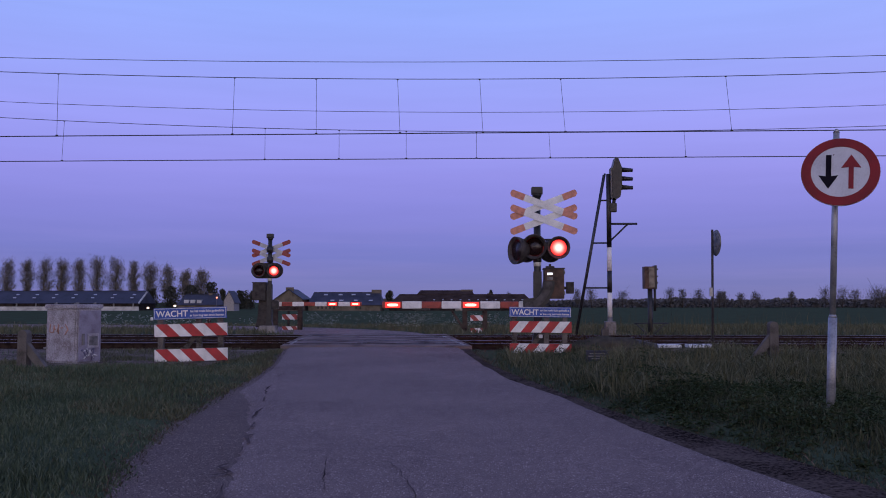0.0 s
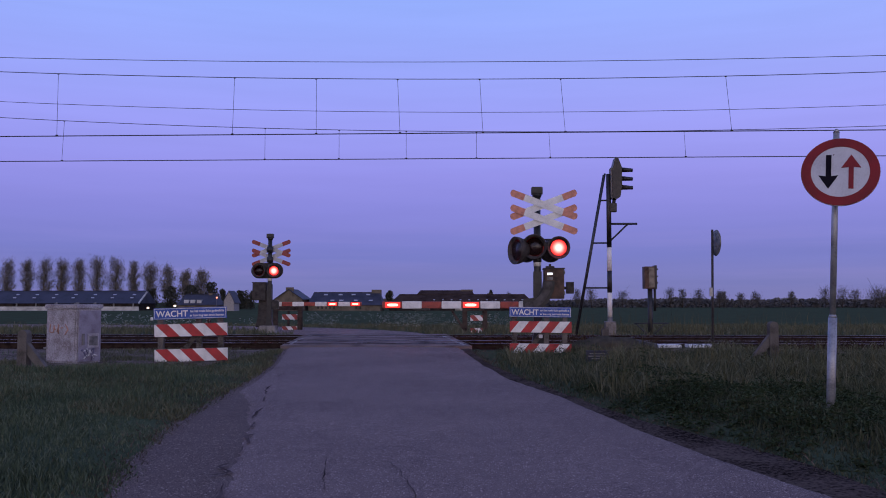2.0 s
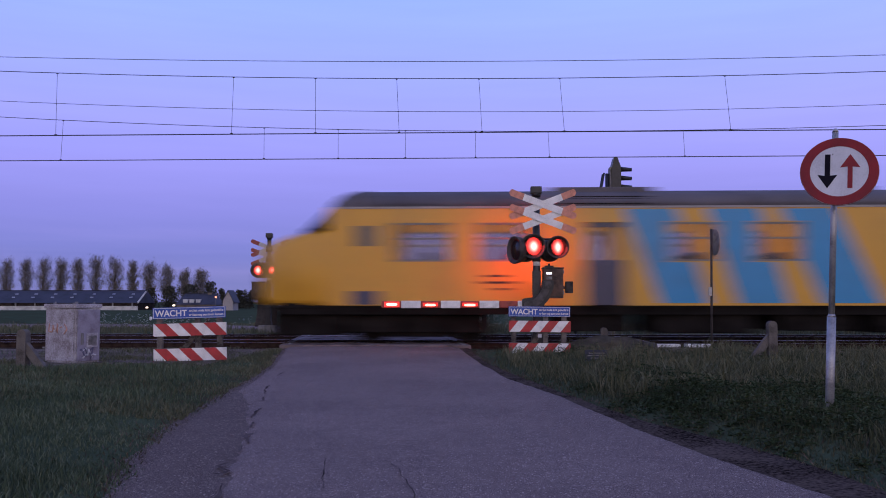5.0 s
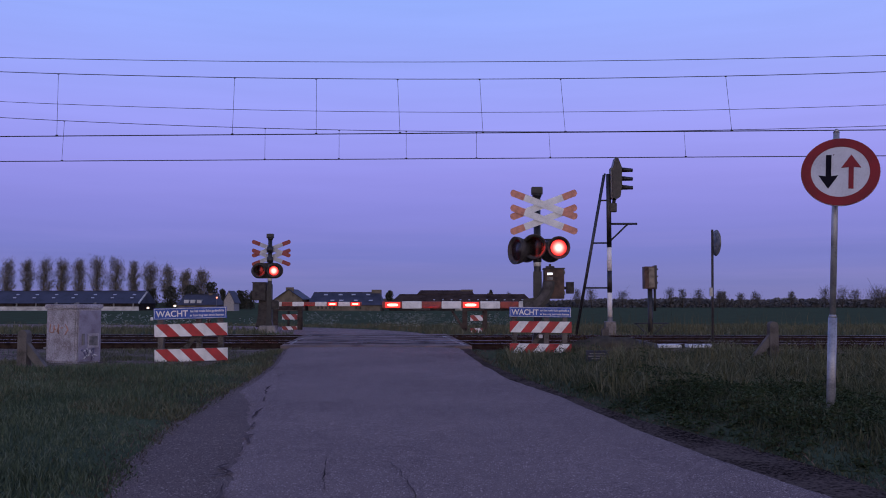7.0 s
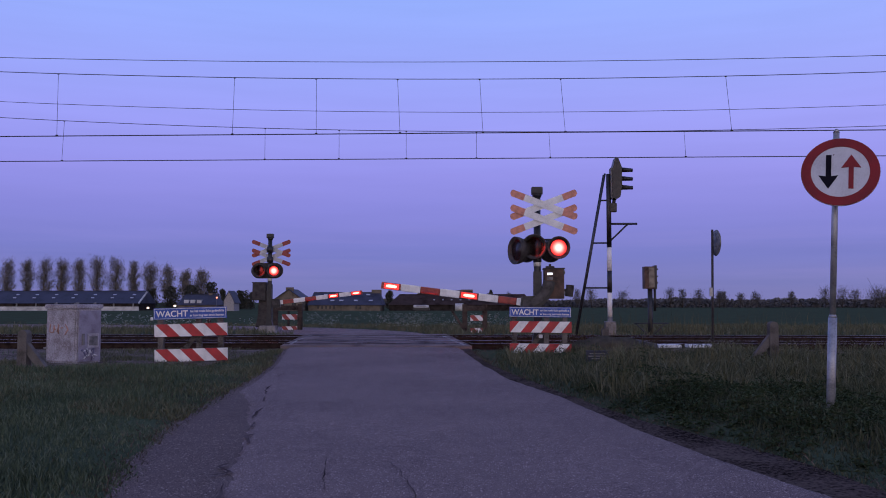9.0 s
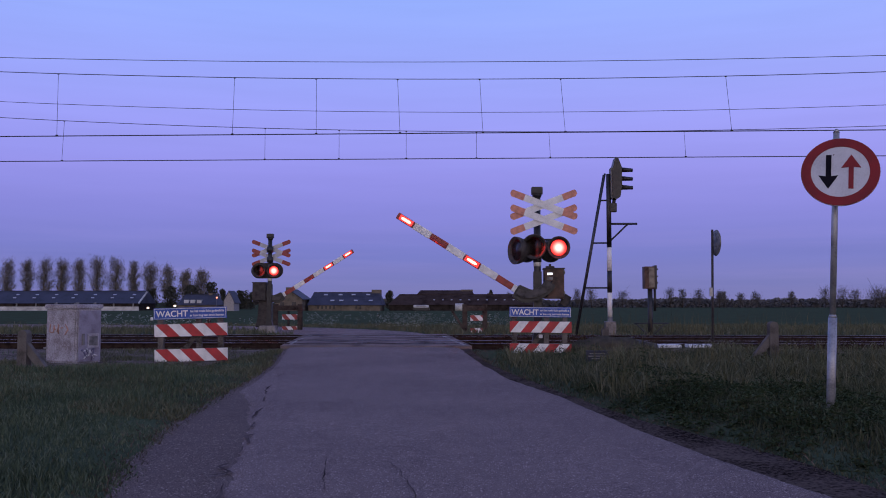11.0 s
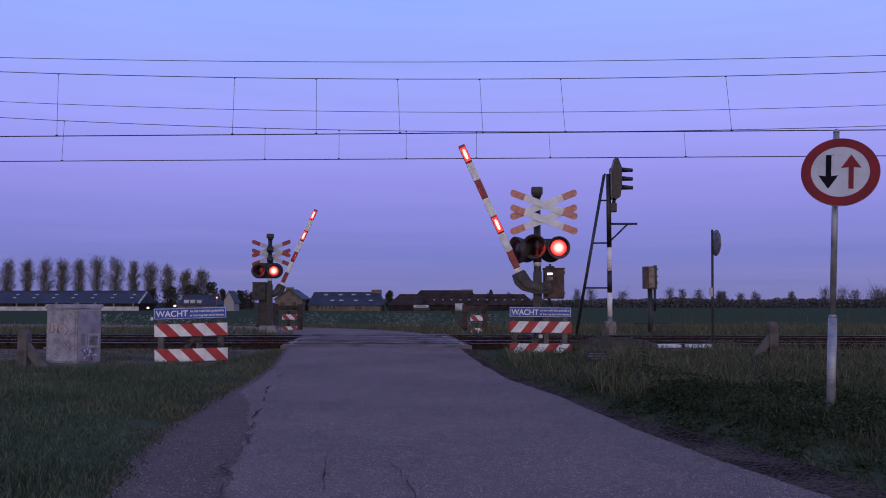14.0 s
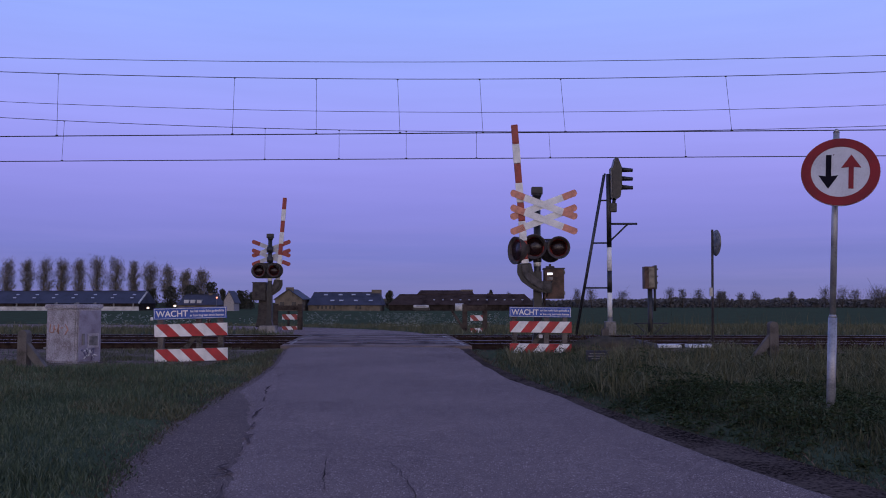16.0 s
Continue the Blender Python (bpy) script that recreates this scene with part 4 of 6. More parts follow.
def notice_fence(m, w, mirrored):
    th = thing("warning_fence", "red and white striped boards below a blue WACHT notice", "warning fence", m, "warning fences")
    for x in (0.10, w * 0.60, w - 0.13):
        part("post", boxm(x - 0.05, x + 0.05, 0.03, 0.12, -0.15, 0.93 if x != w * 0.60 else 0.80, bev=0.008), WOOD, th)
    bm = boxm(-0.045, 0.045, 0.0, 0.06, -0.1, 0.85, m=Matrix.Translation((w * 0.25, 0.13, 0)) @ Matrix.Rotation(radians(38), 4, "Y"))
    part("brace", bm, WOOD, th)
    sl, per = (-0.22, 0.435) if not mirrored else (0.18, 0.413)
    for z in (0.02, 0.47):
        striped_board(th, w, 0.225, sl, Matrix.Translation((0, 0, z)), BOARDRED, per, 0.24 if not mirrored else 0.19)
    sg = part("notice_board", boxm(-0.01, w - 0.01, 0, 0.022, 0.78, 0.985, bev=0.006), BLUE, th, "blue enamel notice board with white words")
    for b in ((0.005, w - 0.025, 0.79, 0.797), (0.005, w - 0.025, 0.968, 0.975)):
        part("rim", boxm(b[0], b[1], -0.004, 0.001, b[2], b[3]), WHITE, sg)
    for x in (0.0, w - 0.027):
        part("rim", boxm(x, x + 0.007, -0.004, 0.001, 0.797, 0.968), WHITE, sg)
    if mirrored:
        part("small_plate", boxm(w * 0.47, w * 0.53, -0.006, 0.0, 0.36, 0.43), SIGNWHITE, th, "small pale plate")
    up = Matrix.Rotation(radians(90), 4, "X")
    lettering("WACHT", 0.155, WHITE, sg, Matrix.Translation((0.03, -0.003, 0.828)) @ up, w * 0.44)
    lettering("tot het rode licht gedoofd is", 0.06, WHITE, sg, Matrix.Translation((w * 0.49, -0.003, 0.90)) @ up, w * 0.47)
    lettering("er kan nog een trein komen", 0.06, WHITE, sg, Matrix.Translation((w * 0.49, -0.003, 0.825)) @ up, w * 0.47)
    return th


notice_fence(pose(-5.78, 15.50, 0.0, 0, -1.6, 5), 1.30, False)
notice_fence(pose(0.67, 17.75, 0.02, 0, 0.6, 1.2), 1.25, True)


def far_fence(x, y, w, tilt):
    th = thing("wooden_fence", "weathered timber fence with faded red and white boards", "wooden fence", pose(x, y, -0.15), "timber fences")
    for px in (0.0, w):
        part("post", boxm(px - 0.09, px + 0.09, -0.06, 0.06, -0.1, 1.18, bev=0.012), FARWOOD, th)
    part("top_rail", boxm(0.0, w, -0.09, -0.05, 0.93, 1.12, bev=0.01), FARWOOD, th)
    part("brace", boxm(-0.04, 0.04, 0, 0.05, -0.1, 1.15, m=Matrix.Translation((w * 0.2, -0.13, -0.02)) @ Matrix.Rotation(radians(-32), 4, "Y")) if tilt else
         boxm(-0.04, 0.04, 0, 0.05, 0.0, 0.9, m=Matrix.Translation((w * 0.5, 0.1, 0))), FARWOOD, th)
    for z in (0.12, 0.58):
        striped_board(th, w * 0.62, 0.2, -0.18, Matrix.Translation((w * 0.28, -0.085, z)), FARRED, 0.4, 0.1)


far_fence(-0.42, 31.4, 0.72, True)
far_fence(-7.75, 33.4, 0.95, False)


# ---- priority sign ----
def priority_sign():
    th = thing("road_sign", "round red-rimmed priority sign with two arrows on grey pole", "road sign", pose(2.915, 7.3, 0.252, 0, 2.7, 0))
    part("pole", tubem((0, 0.045, -0.25), (0, 0.045, 0.72), 0.035, n=20), GREYSTEEL, th)
    bm = tubem((0, 0.045, 0.72), (0, 0.045, 0.745), 0.035, 0.025, n=20)
    tube(bm, (0, 0.045, 0.745), (0, 0.045, 2.27), 0.025, n=20)
    tube(bm, (0, 0.045, 2.27), (0, 0.045, 2.30), 0.027, 0.012, n=20)
    part("upper_pole", bm, GREYSTEEL, th)
    for z in (1.80, 2.06):
        part("clamp", boxm(-0.04, 0.04, 0.0, 0.078, z - 0.02, z + 0.02, bev=0.005), DULLSTEEL, th)
    m = pose(0.0, -0.045, 1.925, -13, 0, -22)
    disc = part("sign_plate", lathe([(0.012, 0.0), (0.012, 0.296), (-0.004, 0.299), (-0.004, 0.0)], 56, flat=True), SIGNWHITE, th, "white sheeted round plate", m)
    part("rim", lathe([(-0.0065, 0.222), (-0.0085, 0.226), (-0.0085, 0.296), (0.004, 0.3005), (0.014, 0.297), (0.014, 0.288)], 56, flat=True), SIGNRED, disc, "dark red rim")
    for x, up, w, ink, words in ((-0.088, -1, 0.021, SIGNBLACK, "black arrow pointing down"), (0.083, 1, 0.019, SIGNRED, "red arrow pointing up")):
        pts = [(x - w, -up * 0.150), (x + w, -up * 0.150), (x + w, up * 0.040), (x + 0.076, up * 0.032), (x, up * 0.150), (x - 0.076, up * 0.032), (x - w, up * 0.040)]
        part("arrow", polym(pts, 0.003, Matrix.Translation((0, -0.0075, 0))), ink, disc, words)


priority_sign()


# ---- relay cabinet ----
def cabinet():
    th = thing("relay_cabinet", "grey speckled relay cabinet with faded scrawls on its doors", "cabinet", pose(-7.66, 15.28, 0.0, 0, 0, -27))
    part("body", boxm(0, 0.80, 0, 0.50, -0.05, 0.98, bev=0.015), CABINET, th)
    part("roof", boxm(-0.03, 0.83, -0.03, 0.53, 0.985, 1.06, bev=0.02), CABINET, th)
    part("plinth", boxm(-0.06, 0.86, -0.06, 0.56, -0.12, 0.03, bev=0.02), CONCRETE, th, "concrete plinth")
    d = part("door", boxm(0.815, 0.835, 0.02, 0.48, 0.06, 0.95, bev=0.006), CABDOOR, th, "purple-grey side door")
    part("frame", boxm(0.838, 0.85, 0.20, 0.43, 0.30, 0.55, bev=0.004), CABINET, d)
    part("recess", boxm(0.851, 0.856, 0.23, 0.40, 0.34, 0.50), DULLSTEEL, d)
    part("handle", boxm(0.84, 0.87, 0.08, 0.12, 0.35, 0.55, bev=0.008), DULLSTEEL, d)
    part("front_panel", boxm(0.03, 0.77, -0.018, -0.002, 0.06, 0.95, bev=0.006), CABINET, th)
    part("hinge", boxm(-0.03, 0.06, -0.035, -0.018, 0.27, 0.30, bev=0.004), DULLSTEEL, th)
    for x, y in ((0.12, 0.1), (0.7, 0.1), (0.75, 0.42), (0.4, 0.3)):
        part("lifting_eye", tubem((x, y, 1.05), (x, y, 1.10), 0.015, n=8), DULLSTEEL, th)
    rnd = random.Random(8)
    for i in range(5):
        x = 0.16 + 0.1 * i
        bm = bmesh.new()
        p = [(x + rnd.uniform(-.05, .05), rnd.uniform(.52, .72)) for _ in range(4)]
        for a, b in zip(p, p[1:]):
            tube(bm, (a[0], -0.02, a[1]), (b[0], -0.02, b[1]), 0.011, n=5)
        part("scrawl", bm, GRAFFITI, th, "faded orange scrawl")
    for i in range(6):
        y = 0.12 + 0.05 * i
        bm = bmesh.new()
        p = [(y + rnd.uniform(-.07, .07), rnd.uniform(.08, .30)) for _ in range(4)]
        for a, b in zip(p, p[1:]):
            tube(bm, (0.837, a[0], a[1]), (0.837, b[0], b[1]), 0.012, n=5)
        part("scrawl", bm, GRAFWHITE if i % 2 else GRAFDARK, d, "scrawl in white and dark paint")


cabinet()


def fence_post(x, y, z, h, lean, brace):
    th = thing("concrete_post", "weathered concrete fence post with a slanting stay", "fence post", pose(x, y, z, 0, lean, 0), "concrete fence posts")
    top = [(0.072 * math.cos(math.pi * k / 8), h - 0.07 + 0.07 * math.sin(math.pi * k / 8)) for k in range(9)]
    part("post", polym([(-0.072, -0.25), (0.072, -0.25)] + top, 0.16, Matrix.Translation((0, -0.08, 0))), CONCRETE, th)
    if brace:
        a = math.degrees(math.atan2(brace, h * 0.75))
        part("stay", boxm(-0.06, 0.06, 0.0, 0.11, 0, math.hypot(brace, h * 0.75), bev=0.01,
                          m=Matrix.Translation((brace, -0.05, -0.05)) @ Matrix.Rotation(radians(-a), 4, "Y")), CONCRETE, th)


fence_post(-7.17, 13.6, 0.02, 0.64, 0, 0.38)
fence_post(5.05, 15.1, 0.05, 0.72, 0, -0.42)
fence_post(2.75, 18.7, 0.05, 0.50, -3, 0)
fence_post(2.95, 19.2, -0.05, 0.36, 8, 0.28)


# ---- railway signal mast, beyond the far track ----
def signal_mast():
    th = thing("railway_signal", "tall black and white railway signal mast with a ladder", "railway signal", pose(4.50, 29.6, -0.3))
    z0 = 0.3
    bands = [(-0.2, 0.9, DULLSTEEL), (0.9, 1.72, WHITE), (1.72, 2.45, BLACK), (2.45, 3.25, WHITE), (3.25, 5.75, BLACK)]
    for a, b, k in bands:
        part("mast", tubem((0, 0, a), (0, 0, b), 0.082, n=16), k, th)
    part("foot", boxm(-0.18, 0.18, -0.18, 0.18, -0.2, 0.75, bev=0.03), DULLSTEEL, th)
    for dy in (-0.16, 0.16):
        part("ladder_rail", tubem((-0.14, dy, 5.75), (-1.16, dy, 0.2), 0.033, n=8), BLACK, th)
    for i in range(14):
        t = i / 13
        part("rung", tubem((-0.18 - 0.95 * t, -0.16, 5.5 - 5.1 * t), (-0.18 - 0.95 * t, 0.16, 5.5 - 5.1 * t), 0.014, n=6), BLACK, th)
    for z, x in ((1.88, -0.86), (3.40, -0.58), (4.85, -0.3)):
        part("stay", tubem((x, 0, z), (0, 0, z), 0.028, n=8), BLACK, th)
    bm = tubem((0, 0, 4.05), (0.95, 0, 4.05), 0.038, n=8)
    tube(bm, (0.05, 0, 3.48), (0.62, 0, 4.03), 0.03, n=8)
    part("arm_bracket", bm, BLACK, th)
    head = part("signal_head", polym([(0.10, 4.95), (0.22, 4.85), (0.36, 4.95), (0.42, 5.3), (0.42, 5.95), (0.30, 6.28), (0.20, 6.28), (0.10, 5.9)], 0.5,
                                     Matrix.Translation((0, -0.25, 0))), BLACK, th, "black signal head with three hooded lamps")
    part("backboard", boxm(0.05, 0.14, -0.2, 0.2, 4.9, 5.95, bev=0.02), DULLSTEEL, head)
    for z in (5.90, 5.60, 5.30):
        bm = tubem((0.40, 0, z), (0.82, 0, z - 0.02), 0.09, 0.06, n=14, caps=True)
        part("visor", bm, BLACK, head)
    bm = boxm(0.03, 0.26, -0.12, 0.12, 4.45, 4.75, bev=0.03)
    tube(bm, (0.16, 0, 4.7), (0.2, 0, 4.95), 0.06, n=10)
    part("junction_box", bm, BLACK, th)


signal_mast()


def dwarf_signal():
    th = thing("relay_box", "small brown and black relay box on a pole beyond the track", "relay box", pose(5.87, 29.7, -0.3))
    part("pole", tubem((0, 0, -0.2), (0, 0, 1.9), 0.085, n=12), BLACK, th)
    part("box", boxm(-0.22, 0.12, -0.2, 0.2, 1.85, 2.6, bev=0.03), BROWNBOX, th)
    part("front_panel", boxm(-0.07, 0.115, -0.216, -0.202, 1.89, 2.56, bev=0.006), KHAKI, th, "pale khaki front panel")
    part("lid", boxm(0.125, 0.20, -0.22, 0.22, 1.83, 2.64, bev=0.02), BLACK, th)
    for z in (2.02, 2.24, 2.48):
        part("hinge", boxm(0.202, 0.235, -0.20, -0.15, z, z + 0.05, bev=0.005), BLACK, th)
    part("pipe", tubem((0.16, 0, 1.1), (0.16, 0, 1.85), 0.045, n=10), BLACK, th)
    bm = tubem((-0.55, 0, 0.68), (0.6, 0, 0.68), 0.022, n=6)
    tube(bm, (-0.5, 0, 0.68), (-0.05, 0, 0.25), 0.018, n=6)
    tube(bm, (0.5, 0, 0.68), (0.05, 0, 0.25), 0.018, n=6)
    part("bracket", bm, BLACK, th)


dwarf_signal()


def edge_sign():
    th = thing("track_sign", "round grey sign, edge-on, on a thin pole", "road sign", pose(5.34, 20.0, -0.15, 0, 0.8, 0))
    part("pole", tubem((0, 0, -0.2), (0, 0, 2.9), 0.027, n=10), DIRTYBLACK, th)
    m = pose(0.085, 0, 2.6, 0, 0, 95)
    part("sign_plate", lathe([(-0.012, 0.0), (-0.012, 0.29), (0.0, 0.30), (0.012, 0.29), (0.012, 0.0)], 32), DULLSTEEL, th, m=m)
    part("plate", boxm(-0.07, 0.0, -0.03, 0.0, 1.38, 1.58), GREYSTEEL, th)


edge_sign()


def track_boxes():
    for x, w, d in ((4.32, 0.50, 0.3), (5.02, 0.56, 0.3)):
        th = thing("track_box", "low white-lidded equipment box beside the rails", "equipment box", pose(x, 20.85, -0.06, 0, 0, 2), "track boxes")
        part("body", boxm(0, w, 0, d, -0.3, 0.08, bev=0.01), BLACK, th)
        part("lid", boxm(-0.02, w + 0.02, -0.02, d + 0.02, 0.082, 0.15, bev=0.012), WHITE, th, "white lid")
    th = thing("concrete_slab", "grey concrete edge slab beside the crossing", "slab", pose(1.2, 20.5, -0.05))
    part("slab", boxm(0, 1.9, 0, 0.5, -0.35, 0.17, bev=0.015), CONCRETE, th)


track_boxes()


def rubble():
    rnd = random.Random(15)
    for i in range(11):
        x, y = 2.55 + rnd.uniform(0, 1.1), 18.9 + rnd.uniform(-0.5, 0.9)
        bm = bmesh.new()
        bmesh.ops.create_icosphere(bm, subdivisions=2, radius=1)
        for v in bm.verts:
            v.co *= 1 + 0.35 * noise.noise(v.co * 1.7 + Vector((i * 3.1, 0, 0)))
        s = rnd.uniform(0.07, 0.2)
        bmesh.ops.scale(bm, vec=(s * 1.5, s, s * 0.75), verts=bm.verts)
        ob = part("rubble_stone", bm, CONCRETE if i % 3 else DIRTYBLACK)
        ob.matrix_basis = pose(x, y, ground_z(x, y) + s * 0.35, rnd.uniform(-20, 20), rnd.uniform(-20, 20), rnd.uniform(0, 180))
        tagged(ob, "rough grey lump of rubble in the weeds", "rubble", "rubble beside the track")
    for x, y, h in ((-9.9, 33.5, 0.95), (-10.6, 34.2, 0.9)):
        th = thing("wooden_post", "weathered wooden fence post beyond the track", "fence post", pose(x, y, ground_z(x, y)), "wooden posts")
        part("post", boxm(-0.07, 0.07, -0.06, 0.06, -0.2, h, bev=0.015), FARWOOD, th)
    th = thing("marker_post", "small white-topped marker post in the field", "marker post", pose(-36.2, 96, ground_z(-36.2, 96)))
    part("post", tubem((0, 0, -0.2), (0, 0, 0.25), 0.05, n=8), FARWOOD, th)
    part("cap", boxm(-0.13, 0.13, -0.1, 0.1, 0.2, 0.55, bev=0.05), WHITE, th, "white cap")



def soil_mound():
    bm = bmesh.new()
    bmesh.ops.create_icosphere(bm, subdivisions=4, radius=1)
    for v in bm.verts:
        v.co *= 1 + 0.22 * noise.noise(v.co * 1.6) + 0.07 * noise.noise(v.co * 6.0)
    bmesh.ops.scale(bm, vec=(0.85, 0.65, 0.29), verts=bm.verts)
    for f in bm.faces:
        f.smooth = True
    ob = part("mound", bm, MOUND)
    ob.matrix_basis = pose(2.72, 18.3, ground_z(2.72, 18.3))
    tagged(ob, "low mound of dark overgrown earth beside the track", "mound")
    z = ground_z(1.95, 14.2)
    th = thing("info_plate", "small dark plate with pale lines of writing in the grass", "plate", pose(1.95, 14.2, z, 0, 0, 4))
    for x in (-0.12, 0.12):
        part("leg", boxm(x - 0.015, x + 0.015, 0.006, 0.03, -0.15, 0.16, bev=0.004), DULLSTEEL, th)
    pl = part("plate", boxm(-0.19, 0.19, -0.015, 0.003, 0.05, 0.23, bev=0.006), SLATE, th, "dark blue-grey plate")
    for zz, w in ((0.17, 0.13), (0.13, 0.15), (0.09, 0.10)):
        part("writing_bar", boxm(-w, w, -0.019, -0.0155, zz, zz + 0.016), DULLSTEEL, pl)


rubble()
soil_mound()


# ---- farm buildings ----
def gable_house(name, label, cat, x0, x1, y, dep, zb, eave, ridge, roof, wall, hip=0.0, lights=(), windows=(), chim=()):
    th = thing(name, label, cat, pose(0, y, zb), "farm buildings")
    e, r = eave - zb, ridge - zb
    part("wall", boxm(x0, x1, 0, dep, -0.5, e), wall, th)
    bm = bmesh.new()
    o = 0.4
    v = [bm.verts.new(p) for p in ((x0 - o, -o, e - 0.05), (x1 + o, -o, e - 0.05), (x1 + o, dep + o, e - 0.05), (x0 - o, dep + o, e - 0.05),
                                   (x0 - o + hip, dep / 2, r), (x1 + o - hip, dep / 2, r))]
    for q in ((0, 1, 5, 4), (2, 3, 4, 5), (1, 2, 5), (3, 0, 4), (3, 2, 1, 0)):
        bm.faces.new([v[i] for i in q])
    bmesh.ops.recalc_face_normals(bm, faces=bm.faces)
    rf = part("roof", bm, roof, th)
    part("ridge_cap", boxm(x0 - o + hip, x1 + o - hip, dep / 2 - 0.25, dep / 2 + 0.25, r - 0.1, r + 0.08), roof, rf)
    sl = math.degrees(math.atan2(r - e, dep / 2 + o))
    for u, t, w, h in [(q[0], q[1], q[2] * 0.8, q[3] * 0.75) for q in lights]:
        yy, zz = -o + (dep / 2 + o) * t, e + (r - e) * t
        part("skylight", boxm(-w / 2, w / 2, -h / 2, h / 2, 0.03, 0.12), SKYLIGHT, rf, m=pose(u, yy, zz, sl, 0, 0))
    for u, z, w, h in windows:
        part("window", boxm(u - w / 2, u + w / 2, -0.06, 0.02, z - zb, z - zb + h), DARKPANE, th)
    for u, w, top in chim:
        part("chimney", boxm(u - w / 2, u + w / 2, dep / 2 - 0.5, dep / 2 + 0.5, r - 0.8, top - zb, bev=0.05), BRICK, th)
    return th


def gable_front(name, label, cat, x0, x1, y, dep, eave, ridge, wall, windows=(), chim=0.0):
    """A house whose gable end faces the road."""
    th = thing(name, label, cat, pose(0, y, -1.5), "farm buildings")
    xc, e, r = (x0 + x1) / 2, eave + 1.5, ridge + 1.5
    part("wall", polym([(x0, -0.5), (x1, -0.5), (x1, e), (xc, r), (x0, e)], dep), wall, th)
    for s, xe in ((-1, x0), (1, x1)):
        k = (r - e) / (x1 - xc)
        xo = xe + s * 0.4
        part("roof", polym([(xc, r + 0.05), (xc, r + 0.30), (xo, e - 0.4 * k + 0.25), (xo, e - 0.4 * k)], dep + 0.6, Matrix.Translation((0, -0.3, 0))), SLATE, th)
    for u, z, w, h in windows:
        part("window", boxm(u - w / 2, u + w / 2, -0.06, 0.02, z + 1.5, z + 1.5 + h), DARKPANE, th)
    if chim:
        part("chimney", boxm(xc - 1.1, xc + 1.1, 1, 2.2, r - 0.6, chim + 1.5, bev=0.05), BRICK, th)


FY = 260.0
sk = [(x, t, 1.2, 0.55) for x in np.arange(-142, -104, 6.1) for t in (0.42, 0.68)]
barn = gable_house("barn", "long low barn with a dark blue roof and pale skylights", "barn", -180, -102.5, FY, 14, -1.5, 0.75, 4.6, SLATE, DARKWOOD, 0, sk)
part("white_wall", boxm(-180, -102, -0.6, -0.3, -0.2, 1.25), WALLWHITE, barn, "low white wall below the open side")
for i in range(13):
    part("pillar", boxm(-176 + i * 6, -175.6 + i * 6, -0.3, 0.1, 1.2, 2.3), DULLSTEEL, barn)
part("gable_edge", boxm(-102.2, -101.9, -0.3, 7.0, 0.0, 0.45, m=pose(0, 0, 2.2, 28, 0, 0)), WALLWHITE, barn)
gable_house("farmhouse", "small brick house with dormers and a lit porch among trees", "house", -92, -80, FY + 5, 9, -1.5, 0.2, 3.6, SLATE, BRICK, 1.5,
            [], [], [(-83, 1.2, 3.9)])
for x in (-89.5, -87.5, -85.5):
    b = bpy.data.objects["farmhouse"]
    part("dormer", boxm(x - 0.7, x + 0.7, 0.5, 2.2, 2.1, 3.3), WALLWHITE, b)
gable_front("gabled_shed", "small pale gabled shed at the edge of the farm", "shed", -74.4, -71.4, FY - 6, 6, 1.4, 4.2, TGREY)
gable_front("brick_house", "tan brick farmhouse gable with a chimney on its ridge", "house", -59.6, -51.6, FY - 4, 13, 2.0, 4.7, BRICK, [(-57.6, -0.5, 1.2, 1.6), (-54, -0.5, 1.2, 1.6)], 5.5)
gable_house("stable", "brick stable with a dark blue roof and rows of skylights", "stable", -50.5, -28.8, FY, 12, -1.5, 0.2, 4.1, SLATE, BRICK, 1.0,
            [(x, t, 1.5, 0.8) for x, t in ((-46, .8), (-43.5, .35), (-40.8, .35), (-41.5, .8), (-37.5, .8), (-36.4, .35), (-33, .8), (-31.9, .35))],
            [(x, -0.9, 0.5, 0.9) for x in (-47.5, -46.3, -45.1, -43.9, -42.7, -36, -34.8)], [(-30.6, 3.0, 4.9)])
gable_house("long_barn", "long low brown barn with small pale skylights", "barn", -26.5, 17.5, FY + 4, 12, -1.5, 0.3, 3.5, BROWNROOF, DARKWOOD, 3.0,
            [(x, 0.45, 0.7, 0.5) for x in np.arange(-13, 17, 2.7)])
gable_house("back_barn", "taller brown barn roof rising behind the long barn", "barn", -20.5, 0.5, FY + 18, 14, -1.5, 1.5, 4.9, BROWNROOF, DARKWOOD, 2.5, [], [], [(-3.2, 4.0, 5.2)])


